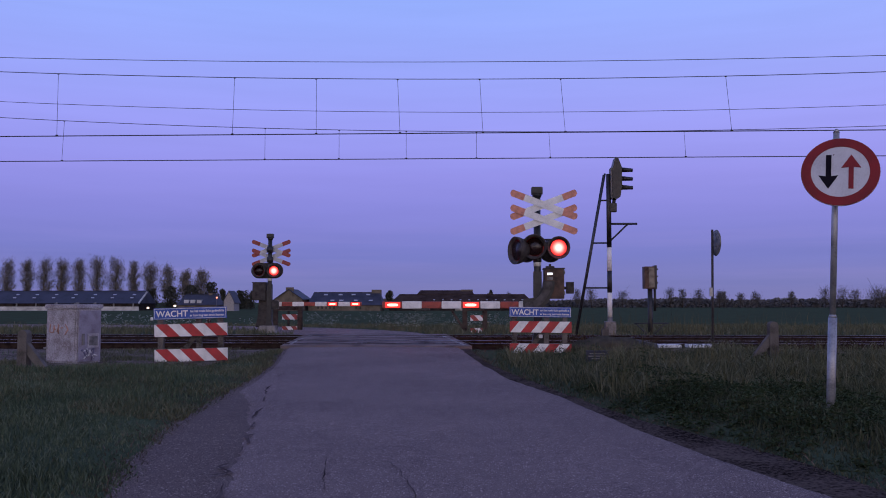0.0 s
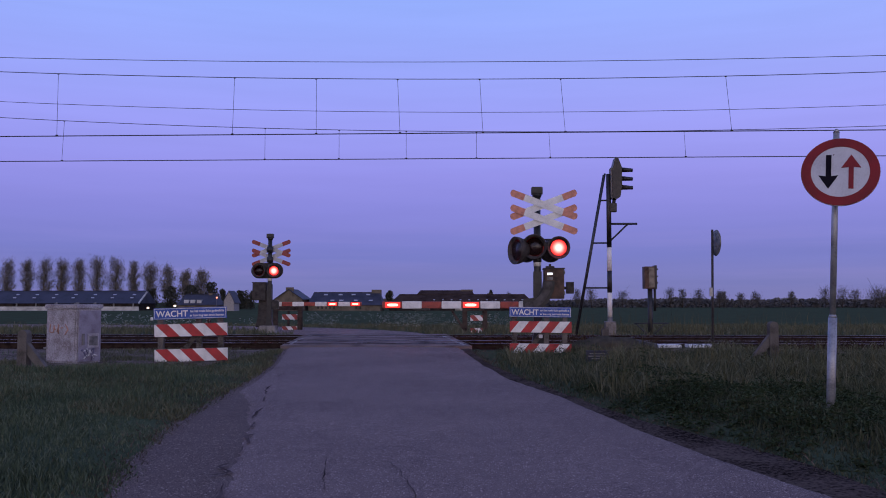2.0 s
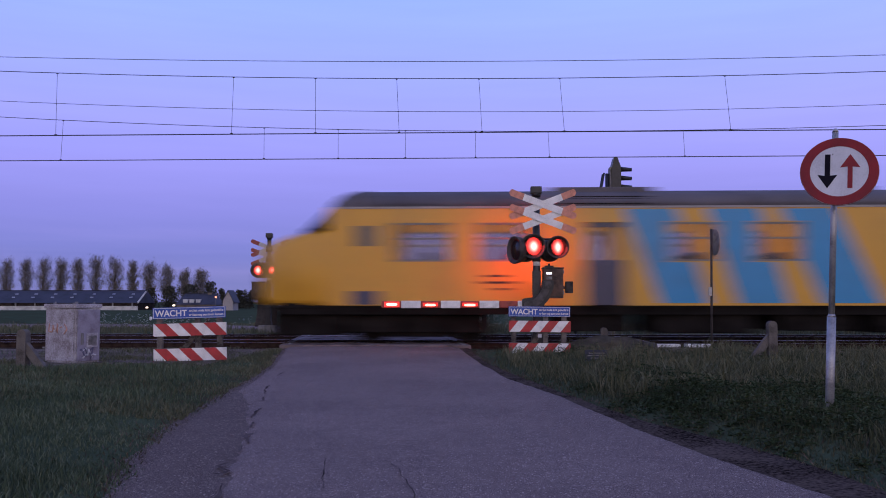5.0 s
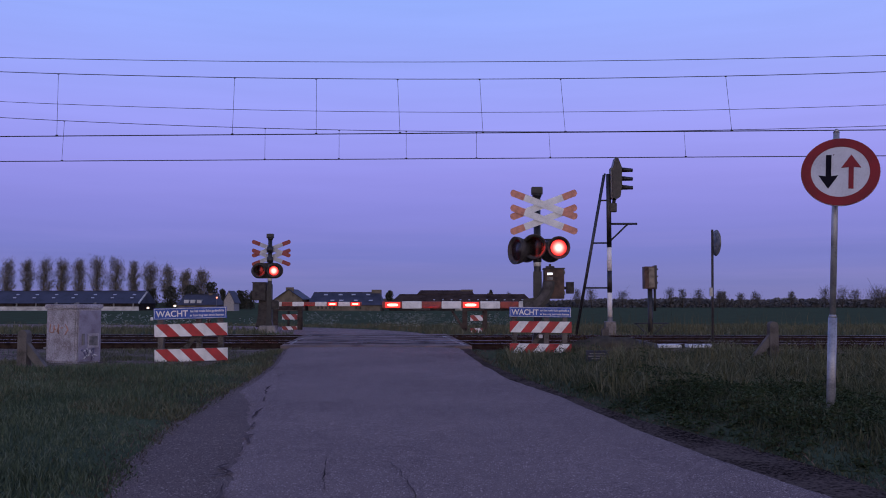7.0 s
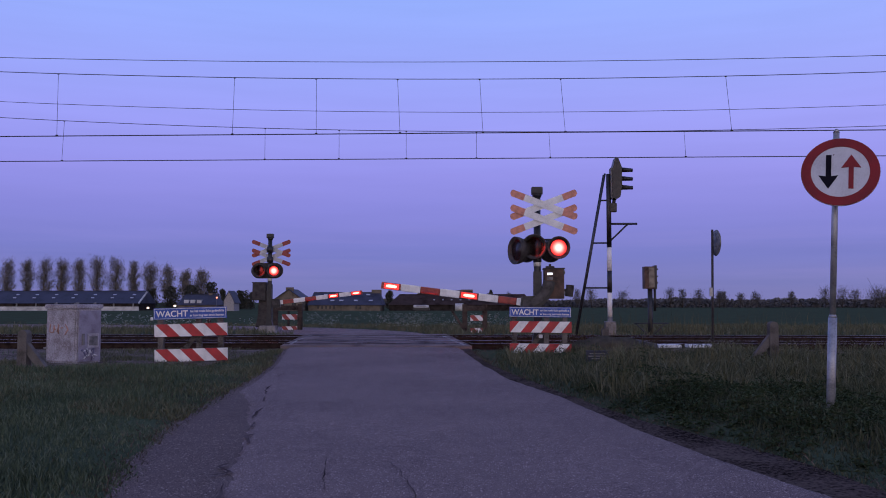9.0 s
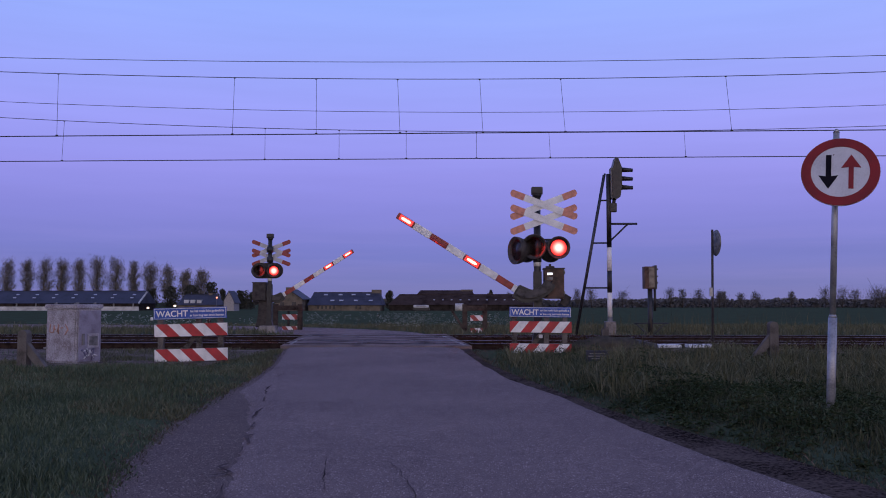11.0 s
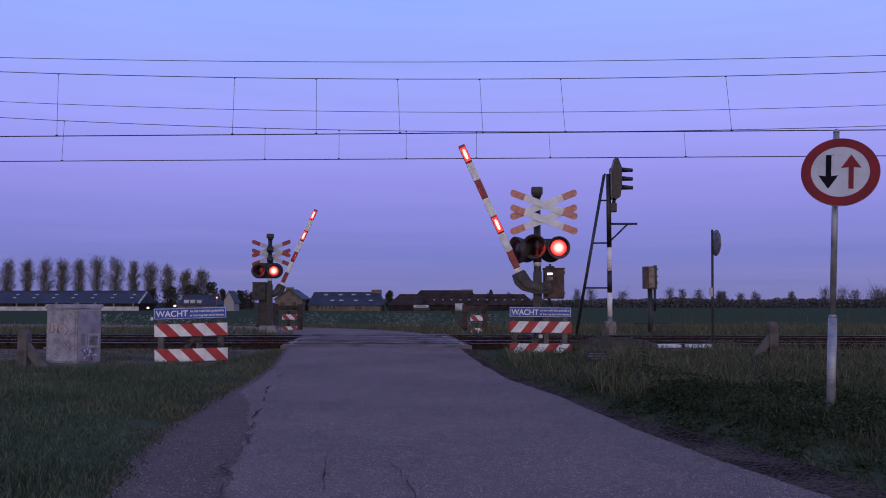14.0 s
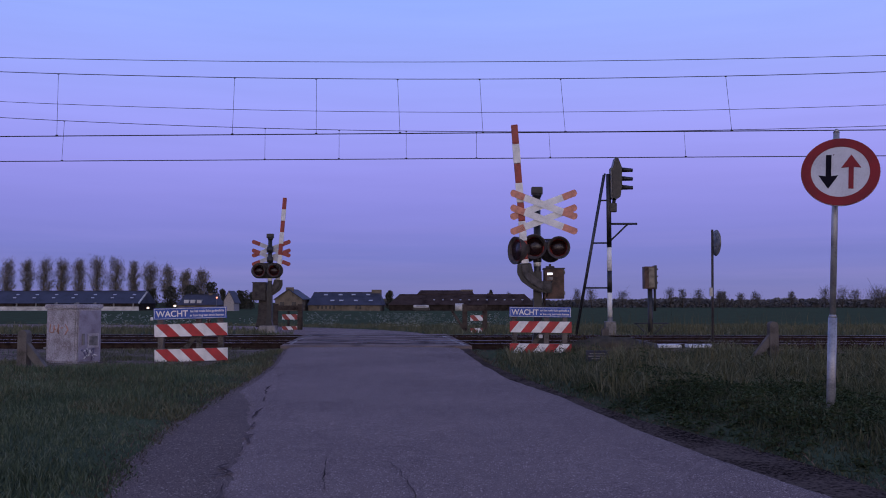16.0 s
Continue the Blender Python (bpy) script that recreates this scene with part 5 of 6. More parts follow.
def farm_clutter():
    th = thing("caravan", "small white caravan parked before the barn", "caravan", pose(-16, FY - 8, -1.5))
    part("body", boxm(-2.2, 2.2, -1, 1, 1.0, 1.75, bev=0.25), SIGNWHITE, th)
    part("window", boxm(-1.4, 1.4, -1.03, -0.98, 1.35, 1.6), DARKPANE, th)
    for x in (-1.2, 1.2):
        part("wheel", tubem((x, -1.0, 0.35), (x, -0.8, 0.35), 0.35, n=12), BLACK, th)
    part("chassis", boxm(-2.4, 2.4, -0.9, 0.9, 0.3, 1.02), BLACK, th)
    th = thing("straw_bale", "round wrapped bale beside the barn", "bale", pose(-5.0, FY - 6, -1.5))
    part("bale", tubem((-1.2, 0, 1.1), (1.2, 0, 1.1), 1.1, n=20), WALLWHITE, th)
    # the glowing globe at x -95.5 stands in for a small white car
    for x, z, k, nm in ((-95.5, -0.6, PALEGLOBE, "white"), (-87.6, 0.0, PALEGLOBE, "white"), (-75.3, 2.4, REDLAMP, "orange-red")):
        th = thing("lit_globe", "lit " + nm + " globe by the farm", "lamp", pose(x, FY - 10, -1.5), "yard lamps")
        part("pole", tubem((0, 0, -0.3), (0, 0, z + 1.4), 0.06, n=8), DULLSTEEL, th)
        bm = bmesh.new()
        bmesh.ops.create_uvsphere(bm, u_segments=12, v_segments=8, radius=0.28 if k is PALEGLOBE else 0.26)
        bmesh.ops.scale(bm, vec=(1.5 if k is PALEGLOBE else 1, 1, 0.9), verts=bm.verts)
        part("globe", bm, k, th, m=pose(0, 0, z + 1.5))


farm_clutter()


# ---- trees ----
def crown_mesh(rng, h, w, base, n, size, taper):
    """Many small twig and leaf clumps round a tall axis with gaps."""
    verts, faces = [], []
    lobes = [(rng.normal(0, 0.32) * w, rng.normal(0, 0.32) * w, base + (h - base) * (0.06 + 0.86 * i / 17), rng.uniform(0.3, 0.55) * w) for i in range(18)]
    for i in range(n):
        lx, ly, lz, lr = lobes[rng.integers(len(lobes))]
        t = (lz - base) / (h - base)
        sh = (0.62 + 0.55 * math.sin(math.pi * min(1, t * 0.85 + 0.12))) * (1 - taper * t)
        d = rng.normal(0, 1, 3)
        d /= np.linalg.norm(d)
        p = np.array((lx * sh, ly * sh, lz)) + d * lr * sh * rng.uniform(0.2, 1.1) * (1, 1, 1.7)
        if p[2] > h * 1.02 or p[2] < base * 0.9:
            continue
        k = len(verts)
        a, b = rng.normal(0, 1, 3), rng.normal(0, 1, 3)
        s = size * rng.uniform(0.5, 1.4)
        a, b = a / np.linalg.norm(a) * s, b / np.linalg.norm(b) * s * 0.7
        verts += [tuple(p - a), tuple(p + b), tuple(p + a), tuple(p - b)]
        faces.append((k, k + 1, k + 2, k + 3))
    me = bpy.data.meshes.new("crown")
    me.from_pydata(verts, [], faces)
    return me


def twig_crown(rng, h, w, base, n, size, taper):
    """Open crown of upswept twigs on forking boughs, thin at the outline."""
    verts, faces = [], []
    boughs = []
    for i in range(26):
        t = (i + 0.5) / 26
        a = i * 2.4 + rng.normal(0, 0.4)
        reach = w * 0.55 * (math.sin(math.pi * (0.10 + 0.84 * t)) ** 0.7) * rng.uniform(0.75, 1.1) * (1 - taper * 0.3 * t)
        boughs.append((np.array((0, 0, base + (h - base) * t * 0.82)), np.array((math.cos(a) * reach, math.sin(a) * reach, base + (h - base) * min(1.0, t * 0.86 + 0.16)))))
    for i in range(n):
        p0, p1 = boughs[rng.integers(len(boughs))]
        f = rng.uniform(0.15, 1.0)
        p = p0 + (p1 - p0) * f + rng.normal(0, 1, 3) * w * (0.07 + 0.06 * f)
        out = np.array((p[0], p[1], 0.0))
        out = out / (np.linalg.norm(out) + 1e-6)
        a = out * rng.uniform(0.1, 0.8) + (0, 0, 1) + rng.normal(0, 0.35, 3)
        a *= size * rng.uniform(0.8, 2.4) / np.linalg.norm(a)
        b = np.cross(a, rng.normal(0, 1, 3))
        b *= size * rng.uniform(0.16, 0.42) / (np.linalg.norm(b) + 1e-6)
        k = len(verts)
        verts += [tuple(p - b), tuple(p + b), tuple(p + a + b * 0.4), tuple(p + a - b * 0.4)]
        faces.append((k, k + 1, k + 2, k + 3))
    me = bpy.data.meshes.new("crown")
    me.from_pydata(verts, [], faces)
    return me


def tree(name, label, x, y, z, h, w, seed, base=0.2, n=1500, size=0.35, taper=0.35, leaf=None, group="poplars", shape=crown_mesh):
    rng = np.random.default_rng(seed)
    th = thing(name, label, "tree", pose(x, y, z, 0, 0, seed * 47 % 360), group)
    r = h * 0.018
    bm = tubem((0, 0, -0.3), (rng.normal(0, .15), rng.normal(0, .15), h * 0.55), r, r * 0.5, n=8)
    tube(bm, (0, 0, h * 0.54), (rng.normal(0, .2), rng.normal(0, .2), h * 0.93), r * 0.5, r * 0.1, n=6)
    for i in range(16):
        a, zz = rng.uniform(0, 6.28), h * rng.uniform(base * 0.8, 0.8)
        ln = w * rng.uniform(0.3, 0.55)
        tube(bm, (0, 0, zz), (math.cos(a) * ln, math.sin(a) * ln, zz + ln * rng.uniform(0.9, 1.9)), r * 0.35, r * 0.08, n=5)
    part("trunk", bm, BARK, th)
    me = shape(rng, h, w, h * base, n, size, taper)
    me.materials.append(leaf or LEAF)
    piece("crown", me, th, Matrix.Identity(4))


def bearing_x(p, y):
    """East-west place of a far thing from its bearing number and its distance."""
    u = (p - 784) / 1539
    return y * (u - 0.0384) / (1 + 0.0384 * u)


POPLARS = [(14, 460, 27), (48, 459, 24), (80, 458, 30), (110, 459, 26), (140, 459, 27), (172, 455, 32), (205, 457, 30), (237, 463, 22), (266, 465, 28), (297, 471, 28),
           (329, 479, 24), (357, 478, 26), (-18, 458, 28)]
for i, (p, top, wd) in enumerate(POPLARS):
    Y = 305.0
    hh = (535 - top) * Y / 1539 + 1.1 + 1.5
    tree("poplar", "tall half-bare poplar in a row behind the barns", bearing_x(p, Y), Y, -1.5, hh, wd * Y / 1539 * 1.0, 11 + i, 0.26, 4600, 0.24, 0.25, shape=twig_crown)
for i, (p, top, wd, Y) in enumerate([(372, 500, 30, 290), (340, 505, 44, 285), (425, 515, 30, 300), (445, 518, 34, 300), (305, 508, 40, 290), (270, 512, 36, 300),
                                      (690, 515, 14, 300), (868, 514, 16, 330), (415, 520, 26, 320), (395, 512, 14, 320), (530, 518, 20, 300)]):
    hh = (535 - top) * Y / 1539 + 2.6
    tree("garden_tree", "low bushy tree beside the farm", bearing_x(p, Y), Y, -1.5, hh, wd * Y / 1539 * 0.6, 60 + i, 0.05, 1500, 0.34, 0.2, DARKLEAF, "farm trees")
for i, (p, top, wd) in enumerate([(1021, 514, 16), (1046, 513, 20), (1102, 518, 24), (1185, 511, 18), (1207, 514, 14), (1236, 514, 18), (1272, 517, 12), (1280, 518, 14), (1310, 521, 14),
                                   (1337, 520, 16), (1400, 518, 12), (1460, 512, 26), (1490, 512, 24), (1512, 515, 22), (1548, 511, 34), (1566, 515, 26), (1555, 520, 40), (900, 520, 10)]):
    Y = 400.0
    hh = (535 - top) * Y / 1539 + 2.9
    tree("distant_tree", "bare round tree on the horizon", bearing_x(p, Y), Y, -1.5, hh, wd * Y / 1539 * 1.0, 90 + i, 0.22, 1000, 0.26, 0.1, HAZYTWIGS, "horizon trees", twig_crown)


def tree_line():
    rng = np.random.default_rng(77)
    verts, faces = [], []
    for i in range(26000):
        x = rng.uniform(-60, 330)
        Y = rng.uniform(415, 445)
        if x < 20:
            Y += 60
        top = 2.4 + 1.1 * noise.noise((x * 0.035, 0, 0)) + 0.9 * noise.noise((x * 0.15, 2, 0)) + (0.8 if x > 200 else 0)
        z = -1.6 + (top + 1.6) * rng.uniform(0, 1)
        s = rng.uniform(0.35, 0.9)
        k = len(verts)
        a, b = rng.normal(0, 1, 3), rng.normal(0, 1, 3)
        a, b = a / np.linalg.norm(a) * s, b / np.linalg.norm(b) * s
        p = np.array((x, Y, z))
        verts += [tuple(p - a), tuple(p + b), tuple(p + a), tuple(p - b)]
        faces.append((k, k + 1, k + 2, k + 3))
    raw("far_woods", verts, faces, HAZYTWIGS, "dark line of distant woods on the horizon", "woods")


tree_line()


# ---- the train ----
def train():
    th = thing("train", "yellow two-car electric train with blue slanting stripes and a grey roof", "train", pose(-110.6, NEAR_TRACK, 0.075))
    return th


TRAIN = train()
HW, SILL, WAIST, WTOP, CANT = 1.42, 0.93, 2.0, 2.95, 3.34
# along the car from its nose, in metres: windows and doors
WINS = [(3.35, 4.75), (5.40, 6.80), (10.02, 11.24), (12.02, 13.24), (15.70, 16.80), (17.30, 18.40), (21.12, 22.20), (22.82, 23.90), (24.68, 25.74)]
DOORS = [(8.02, 8.98), (19.2, 20.12)]
STRIPES = [(8.96, 10.2, 9.85, 11.0), (10.95, 12.2, 11.7, 12.9), (12.7, 14.0, 13.7, 15.1)]
CARLEN = 26.05


def side_wall(s, d):
    """Side of a car as panels round the real openings; d is +1 for a nose that leads."""
    bm = bmesh.new()
    holes = [(a, b, WAIST, WTOP) for a, b in WINS] + [(a, b, SILL, WTOP) for a, b in DOORS]
    xs = sorted(set([1.75, CARLEN] + [q for h in holes for q in h[:2]]))
    zs = [SILL, WAIST, WTOP, CANT]
    grid = {(i, j, k): bm.verts.new((-d * x, s * (HW - 0.06 * k), z)) for i, x in enumerate(xs) for j, z in enumerate(zs) for k in (0, 1)}
    solid = {(i, j) for i in range(len(xs) - 1) for j in range(3)
             if not any(h[0] - 1e-6 <= xs[i] and xs[i + 1] <= h[1] + 1e-6 and h[2] - 1e-6 <= zs[j] and zs[j + 1] <= h[3] + 1e-6 for h in holes)}
    for i, j in solid:
        q = [(i, j), (i + 1, j), (i + 1, j + 1), (i, j + 1)]
        for k in (0, 1):
            bm.faces.new([grid[(*c, k)] for c in (q if k else q[::-1])])
        for (c0, c1), nb in zip(((q[0], q[1]), (q[1], q[2]), (q[2], q[3]), (q[3], q[0])), ((i, j - 1), (i + 1, j), (i, j + 1), (i - 1, j))):
            if nb not in solid:
                bm.faces.new((grid[(*c0, 0)], grid[(*c1, 0)], grid[(*c1, 1)], grid[(*c0, 1)]))
    bmesh.ops.delete(bm, geom=[v for v in bm.verts if not v.link_faces], context="VERTS")
    bmesh.ops.recalc_face_normals(bm, faces=bm.faces)
    return bm


def roof_section(hw):
    return [(-hw, CANT), (-hw * 0.985, CANT + 0.14), (-hw * 0.90, CANT + 0.30), (-hw * 0.68, CANT + 0.42), (-hw * 0.35, CANT + 0.49), (0, CANT + 0.51),
            (hw * 0.35, CANT + 0.49), (hw * 0.68, CANT + 0.42), (hw * 0.90, CANT + 0.30), (hw * 0.985, CANT + 0.14), (hw, CANT)]


def loft(rings, closed=True, mi=0):
    bm = bmesh.new()
    rs = [[bm.verts.new(p) for p in r] for r in rings]
    n = len(rs[0])
    for a, b in zip(rs, rs[1:]):
        for i in range(n if closed else n - 1):
            f = bm.faces.new((a[i], a[(i + 1) % n], b[(i + 1) % n], b[i]))
            f.smooth, f.material_index = True, mi
    if closed:
        bm.faces.new(rs[0][::-1])
        bm.faces.new(rs[-1])
    bmesh.ops.recalc_face_normals(bm, faces=bm.faces)
    return bm


def car(x_nose, d):
    """One car: its nose at x_nose, its length running to -d."""
    o = Matrix.Translation((x_nose, 0, 0))
    for s in (-1, 1):
        sw = part("side_wall", side_wall(s, d), YELLOW, TRAIN, "yellow train side", o)
        for t0, t1, b0, b1 in STRIPES:
            # slanting blue bands, left open at the windows
            for z0, z1 in ((SILL + 0.06, WAIST - 0.02), (WAIST - 0.02, WTOP + 0.02), (WTOP + 0.02, CANT - 0.07)):
                def ex(t, b, z):
                    return b + (t - b) * (z - SILL) / (CANT - SILL)
                ivs = [(None, None)]
                if z0 == WAIST - 0.02:
                    lo, hi = min(ex(t0, b0, z0), ex(t0, b0, z1)), max(ex(t1, b1, z0), ex(t1, b1, z1))
                    w = [q for q in WINS if q[1] > lo and q[0] < hi]
                else:
                    w = []
                quad = [(ex(t0, b0, z0), z0), (ex(t1, b1, z0), z0), (ex(t1, b1, z1), z1), (ex(t0, b0, z1), z1)]
                pieces = [quad]
                for a, b in w:
                    nxt = []
                    for qd in pieces:
                        for lim, gr in ((a - 0.01, False), (b + 0.01, True)):
                            out = []
                            for i in range(len(qd)):
                                p, q = qd[i - 1], qd[i]
                                ip, iq = (p[0] > lim) == gr, (q[0] > lim) == gr
                                if ip != iq:
                                    tt = (lim - p[0]) / (q[0] - p[0])
                                    out.append((lim, p[1] + tt * (q[1] - p[1])))
                                if iq:
                                    out.append(q)
                            if len(out) >= 3:
                                nxt.append(out)
                    pieces = nxt
                for qd in pieces:
                    y = s * HW + (0.0 if s > 0 else -0.006)
                    part("blue_band", polym([(-d * p, z) for p, z in qd], 0.006, Matrix.Translation((0, y, 0))), TBLUE, sw, "blue band")
        for a, b in WINS:
            c, hl = -d * (a + b) / 2, (b - a) / 2
            bm = bmesh.new()
            for q in ((-hl, -hl + 0.05, WAIST, WTOP), (hl - 0.05, hl, WAIST, WTOP), (-hl, hl, WAIST, WAIST + 0.05), (-hl, hl, WTOP - 0.05, WTOP), (-hl, hl, 2.54, 2.585)):
                box(bm, c + q[0], c + q[1], s * (HW - 0.03) - 0.025, s * (HW - 0.03) + 0.025, q[2], q[3])
            wf = part("window_frame", bm, DULLSTEEL, sw)
            pn = part("pane", boxm(c - hl + 0.05, c + hl - 0.05, s * (HW - 0.035) - 0.004, s * (HW - 0.035) + 0.004, WAIST + 0.05, WTOP - 0.05), PANE, sw)
            pn.visible_shadow = False
        for a, b in DOORS:
            c, hl = -d * (a + b) / 2, (b - a) / 2
            for k in (-1, 1):
                x0, x1 = sorted((c + k * 0.012, c + k * hl))
                dr = part("door", boxm(x0, x1, s * (HW - 0.05) - 0.02, s * (HW - 0.05) + 0.02, SILL + 0.01, WAIST + 0.03, bev=0.008), TDOOR, sw, "dark blue folding door leaf")
                part("door_frame", boxm(x0, x1, s * (HW - 0.05) - 0.02, s * (HW - 0.05) + 0.02, WTOP - 0.12, WTOP), TDOOR, sw)
                part("door_post", boxm(x0, x0 + 0.07, s * (HW - 0.05) - 0.018, s * (HW - 0.05) + 0.018, WAIST + 0.03, WTOP - 0.12), TGREY, sw)
                pn = part("pane", boxm(x0 + 0.07, x1, s * (HW - 0.05) - 0.004, s * (HW - 0.05) + 0.004, WAIST + 0.03, WTOP - 0.12), PANE, sw)
                pn.visible_shadow = False
        part("gutter", boxm(min(-d * 1.9, -d * CARLEN), max(-d * 1.9, -d * CARLEN), s * (HW + 0.012) - 0.012, s * (HW + 0.012) + 0.012, CANT - 0.04, CANT + 0.01), TGREY, TRAIN, m=o)
        for i, (u, w) in enumerate(((5.85, 0.55), (5.9, 0.85), (6.0, 0.4), (23.2, 0.55), (23.1, 0.85), (23.2, 0.4))):
            z = (1.62, 1.46, 1.30)[i % 3]
            y = s * (HW + 0.004)
            part("lettering_bar", boxm(-d * u - w / 2, -d * u + w / 2, y - 0.004, y + 0.004, z, z + 0.055), DIRTYBLACK, sw)
        part("step", boxm(min(-d * 2.3, -d * 3.0), max(-d * 2.3, -d * 3.0), s * (HW + .004) - 0.004, s * (HW + 0.004) + 0.004, SILL + 0.02, 1.28), TDOOR, sw)
        part("cab_window", boxm(min(-d * 2.42, -d * 2.95), max(-d * 2.42, -d * 2.95), s * (HW + .003) - 0.004, s * (HW + 0.003) + 0.004, 2.38, 2.88), DARKPANE, sw)
    # roof
    rings = [[(-d * x, y, z) for y, z in roof_section(HW)] for x in (2.6, CARLEN)]
    part("roof", loft(rings, True), ROOFGREY, TRAIN, "grey train roof", o)
    for u, w in ((8.5, 1.3), (14.6, 0.5), (19.6, 1.3)):
        bm = boxm(-d * u - w, -d * u + w, -1.0, 1.0, CANT + 0.36, CANT + 0.53, bev=0.03)
        part("roof_vent", bm, ROOFGREY, TRAIN, m=o)
    for s in (-1, 1):
        for u in (8.5, 19.6):
            for k in range(4):
                z = CANT + 0.06 + 0.06 * k
                part("louvre", boxm(-d * u - 1.1, -d * u + 1.1, s * (HW - 0.02 - 0.03 * k) - 0.02, s * (HW - 0.02 - .03 * k) + 0.02, z, z + 0.02), UNDER, TRAIN, m=o)
    # nose: bonnet and sloping windscreen
    def sec(x, hw, z0, z1, r):
        return [(-d * x, y, z) for y, z in ((-hw * 0.96, z0), (-hw, z0 + 0.15), (-hw, z1 - r), (-hw * 0.97, z1 - r * 0.5), (-hw * 0.86, z1 - r * 0.12), (-hw * 0.5, z1), (0, z1 + 0.02),
                                          (hw * 0.5, z1), (hw * 0.86, z1 - r * 0.12), (hw * 0.97, z1 - r * 0.5), (hw, z1 - r), (hw, z0 + 0.15), (hw * 0.96, z0))]
    part("nose", loft([sec(2.2, HW - 0.004, SILL, 2.86, 0.2), sec(1.75, HW - 0.004, SILL, 2.84, 0.25), sec(1.2, HW - 0.02, SILL, 2.80, 0.3), sec(0.75, HW - 0.06, SILL, 2.68, 0.33),
                       sec(0.35, HW - 0.14, SILL, 2.54, 0.36), sec(0.12, HW - 0.26, SILL + 0.03, 2.44, 0.4), sec(0.0, HW - 0.50, SILL + 0.2, 2.22, 0.4)]), YELLOW, TRAIN, "rounded yellow bonnet", o)
    cabsec = lambda x, hw, z1: [(-d * x, y, z) for y, z in ((-hw, 2.80), (-hw, z1 - 0.34), (-hw * 0.93, z1 - 0.14), (-hw * 0.6, z1 - 0.02), (0, z1), (hw * 0.6, z1 - 0.02), (hw * 0.93, z1 - 0.14), (hw, z1 - 0.34), (hw, 2.80))]
    part("cab", loft([cabsec(2.62, HW - 0.006, CANT + 0.505), cabsec(2.3, HW - 0.006, CANT + 0.46), cabsec(2.0, HW - 0.02, CANT + 0.36), cabsec(1.84, HW - 0.05, CANT + 0.24)]), [ROOFGREY], TRAIN, "sloping cab roof", o)
    part("windscreen", loft([cabsec(1.86, HW - 0.05, CANT + 0.22), cabsec(1.62, HW - 0.07, CANT + 0.0), cabsec(1.15, HW - 0.12, 2.90)]), DARKPANE, TRAIN, "dark cab windscreen", o)
    for y in (-0.75, 0.75):
        hl = part("headlight", tubem((-d * 0.12, y, 1.6), (d * 0.06, y, 1.6), 0.13, n=16), DULLSTEEL, TRAIN, m=o)
        bf = bmesh.new()
        tube(bf, (-d * 0.3, y, 1.05), (d * 0.22, y, 1.05), 0.08, n=12)
        tube(bf, (d * 0.22, y, 1.05), (d * 0.27, y, 1.05), 0.22, n=16)
        part("buffer", bf, UNDER, TRAIN, m=o)
    # floor, underframe, bogies
    part("floor", boxm(min(-d * 0.5, -d * CARLEN), max(-d * 0.5, -d * CARLEN), -HW + 0.07, HW - 0.07, SILL - 0.06, SILL + 0.06), UNDER, TRAIN, m=o)
    part("sole_bar", boxm(min(-d * 0.4, -d * CARLEN), max(-d * 0.4, -d * CARLEN), -HW + 0.10, HW - 0.10, SILL - 0.22, SILL - 0.06), UNDER, TRAIN, m=o)
    part("front_skirt", boxm(min(-d * 0.25, -d * 2.2), max(-d * 0.25, -d * 2.2), -1.15, 1.15, 0.20, SILL - 0.05, bev=0.05), UNDER, TRAIN, m=o)
    for u, w, z in ((8.2, 1.0, 0.30), (10.9, 1.2, 0.26), (13.6, 0.9, 0.32), (16.0, 1.1, 0.28)):
        part("equipment_box", boxm(-d * u - w, -d * u + w, -1.2, 1.2, z, SILL - 0.2, bev=0.04), UNDER, TRAIN, m=o)
    wm = tubem((0, -0.07, 0), (0, 0.07, 0), 0.47, n=28)
    tube(wm, (0, -0.10, 0), (0, 0.10, 0), 0.12, n=12)
    wme = bpy.data.meshes.new("wheel")
    wm.to_mesh(wme)
    wm.free()
    wme.materials.append(UNDER)
    for u in (4.0, 21.9):
        bg = part("bogie", boxm(-1.75, 1.75, -1.1, -0.92, 0.26, 0.68, bev=0.04), UNDER, TRAIN, m=o @ Matrix.Translation((-d * u, 0, 0)))
        part("frame", boxm(-1.75, 1.75, 0.92, 1.1, 0.26, 0.68, bev=0.04), UNDER, bg)
        part("bolster", boxm(-0.8, 0.8, -1.0, 1.0, 0.16, 0.75, bev=0.04), UNDER, bg)
        for ax in (-1.25, 1.25):
            for y in (-0.75, 0.75):
                piece("wheel", wme, bg, pose(ax, y, 0.47))
    # interior
    part("ceiling_panel", boxm(min(-d * 3.1, -d * 25.8), max(-d * 3.1, -d * 25.8), -1.3, 1.3, 3.24, 3.28), INSIDE, TRAIN, m=o)
    part("ceiling_lamp", boxm(min(-d * 3.3, -d * 25.3), max(-d * 3.3, -d * 25.3), -0.22, 0.22, 3.16, 3.235), CABLIGHT, TRAIN, "strip of warm carriage lamps", o)
    for u in (3.15, 7.7, 9.3, 14.9, 18.8, 20.6, 25.9):
        part("partition", boxm(-d * u - 0.03, -d * u + 0.03, -1.3, 1.3, SILL + 0.06, 3.24), INSIDE, TRAIN, m=o)
    sm = boxm(-0.1, 0.1, -0.5, 0.5, 0, 1.25, bev=0.05)
    box(sm, -0.5, 0.5, -0.5, 0.5, 0.3, 0.48, bev=0.05)
    sme = bpy.data.meshes.new("seat")
    sm.to_mesh(sme)
    sm.free()
    sme.materials.append(SEATS)
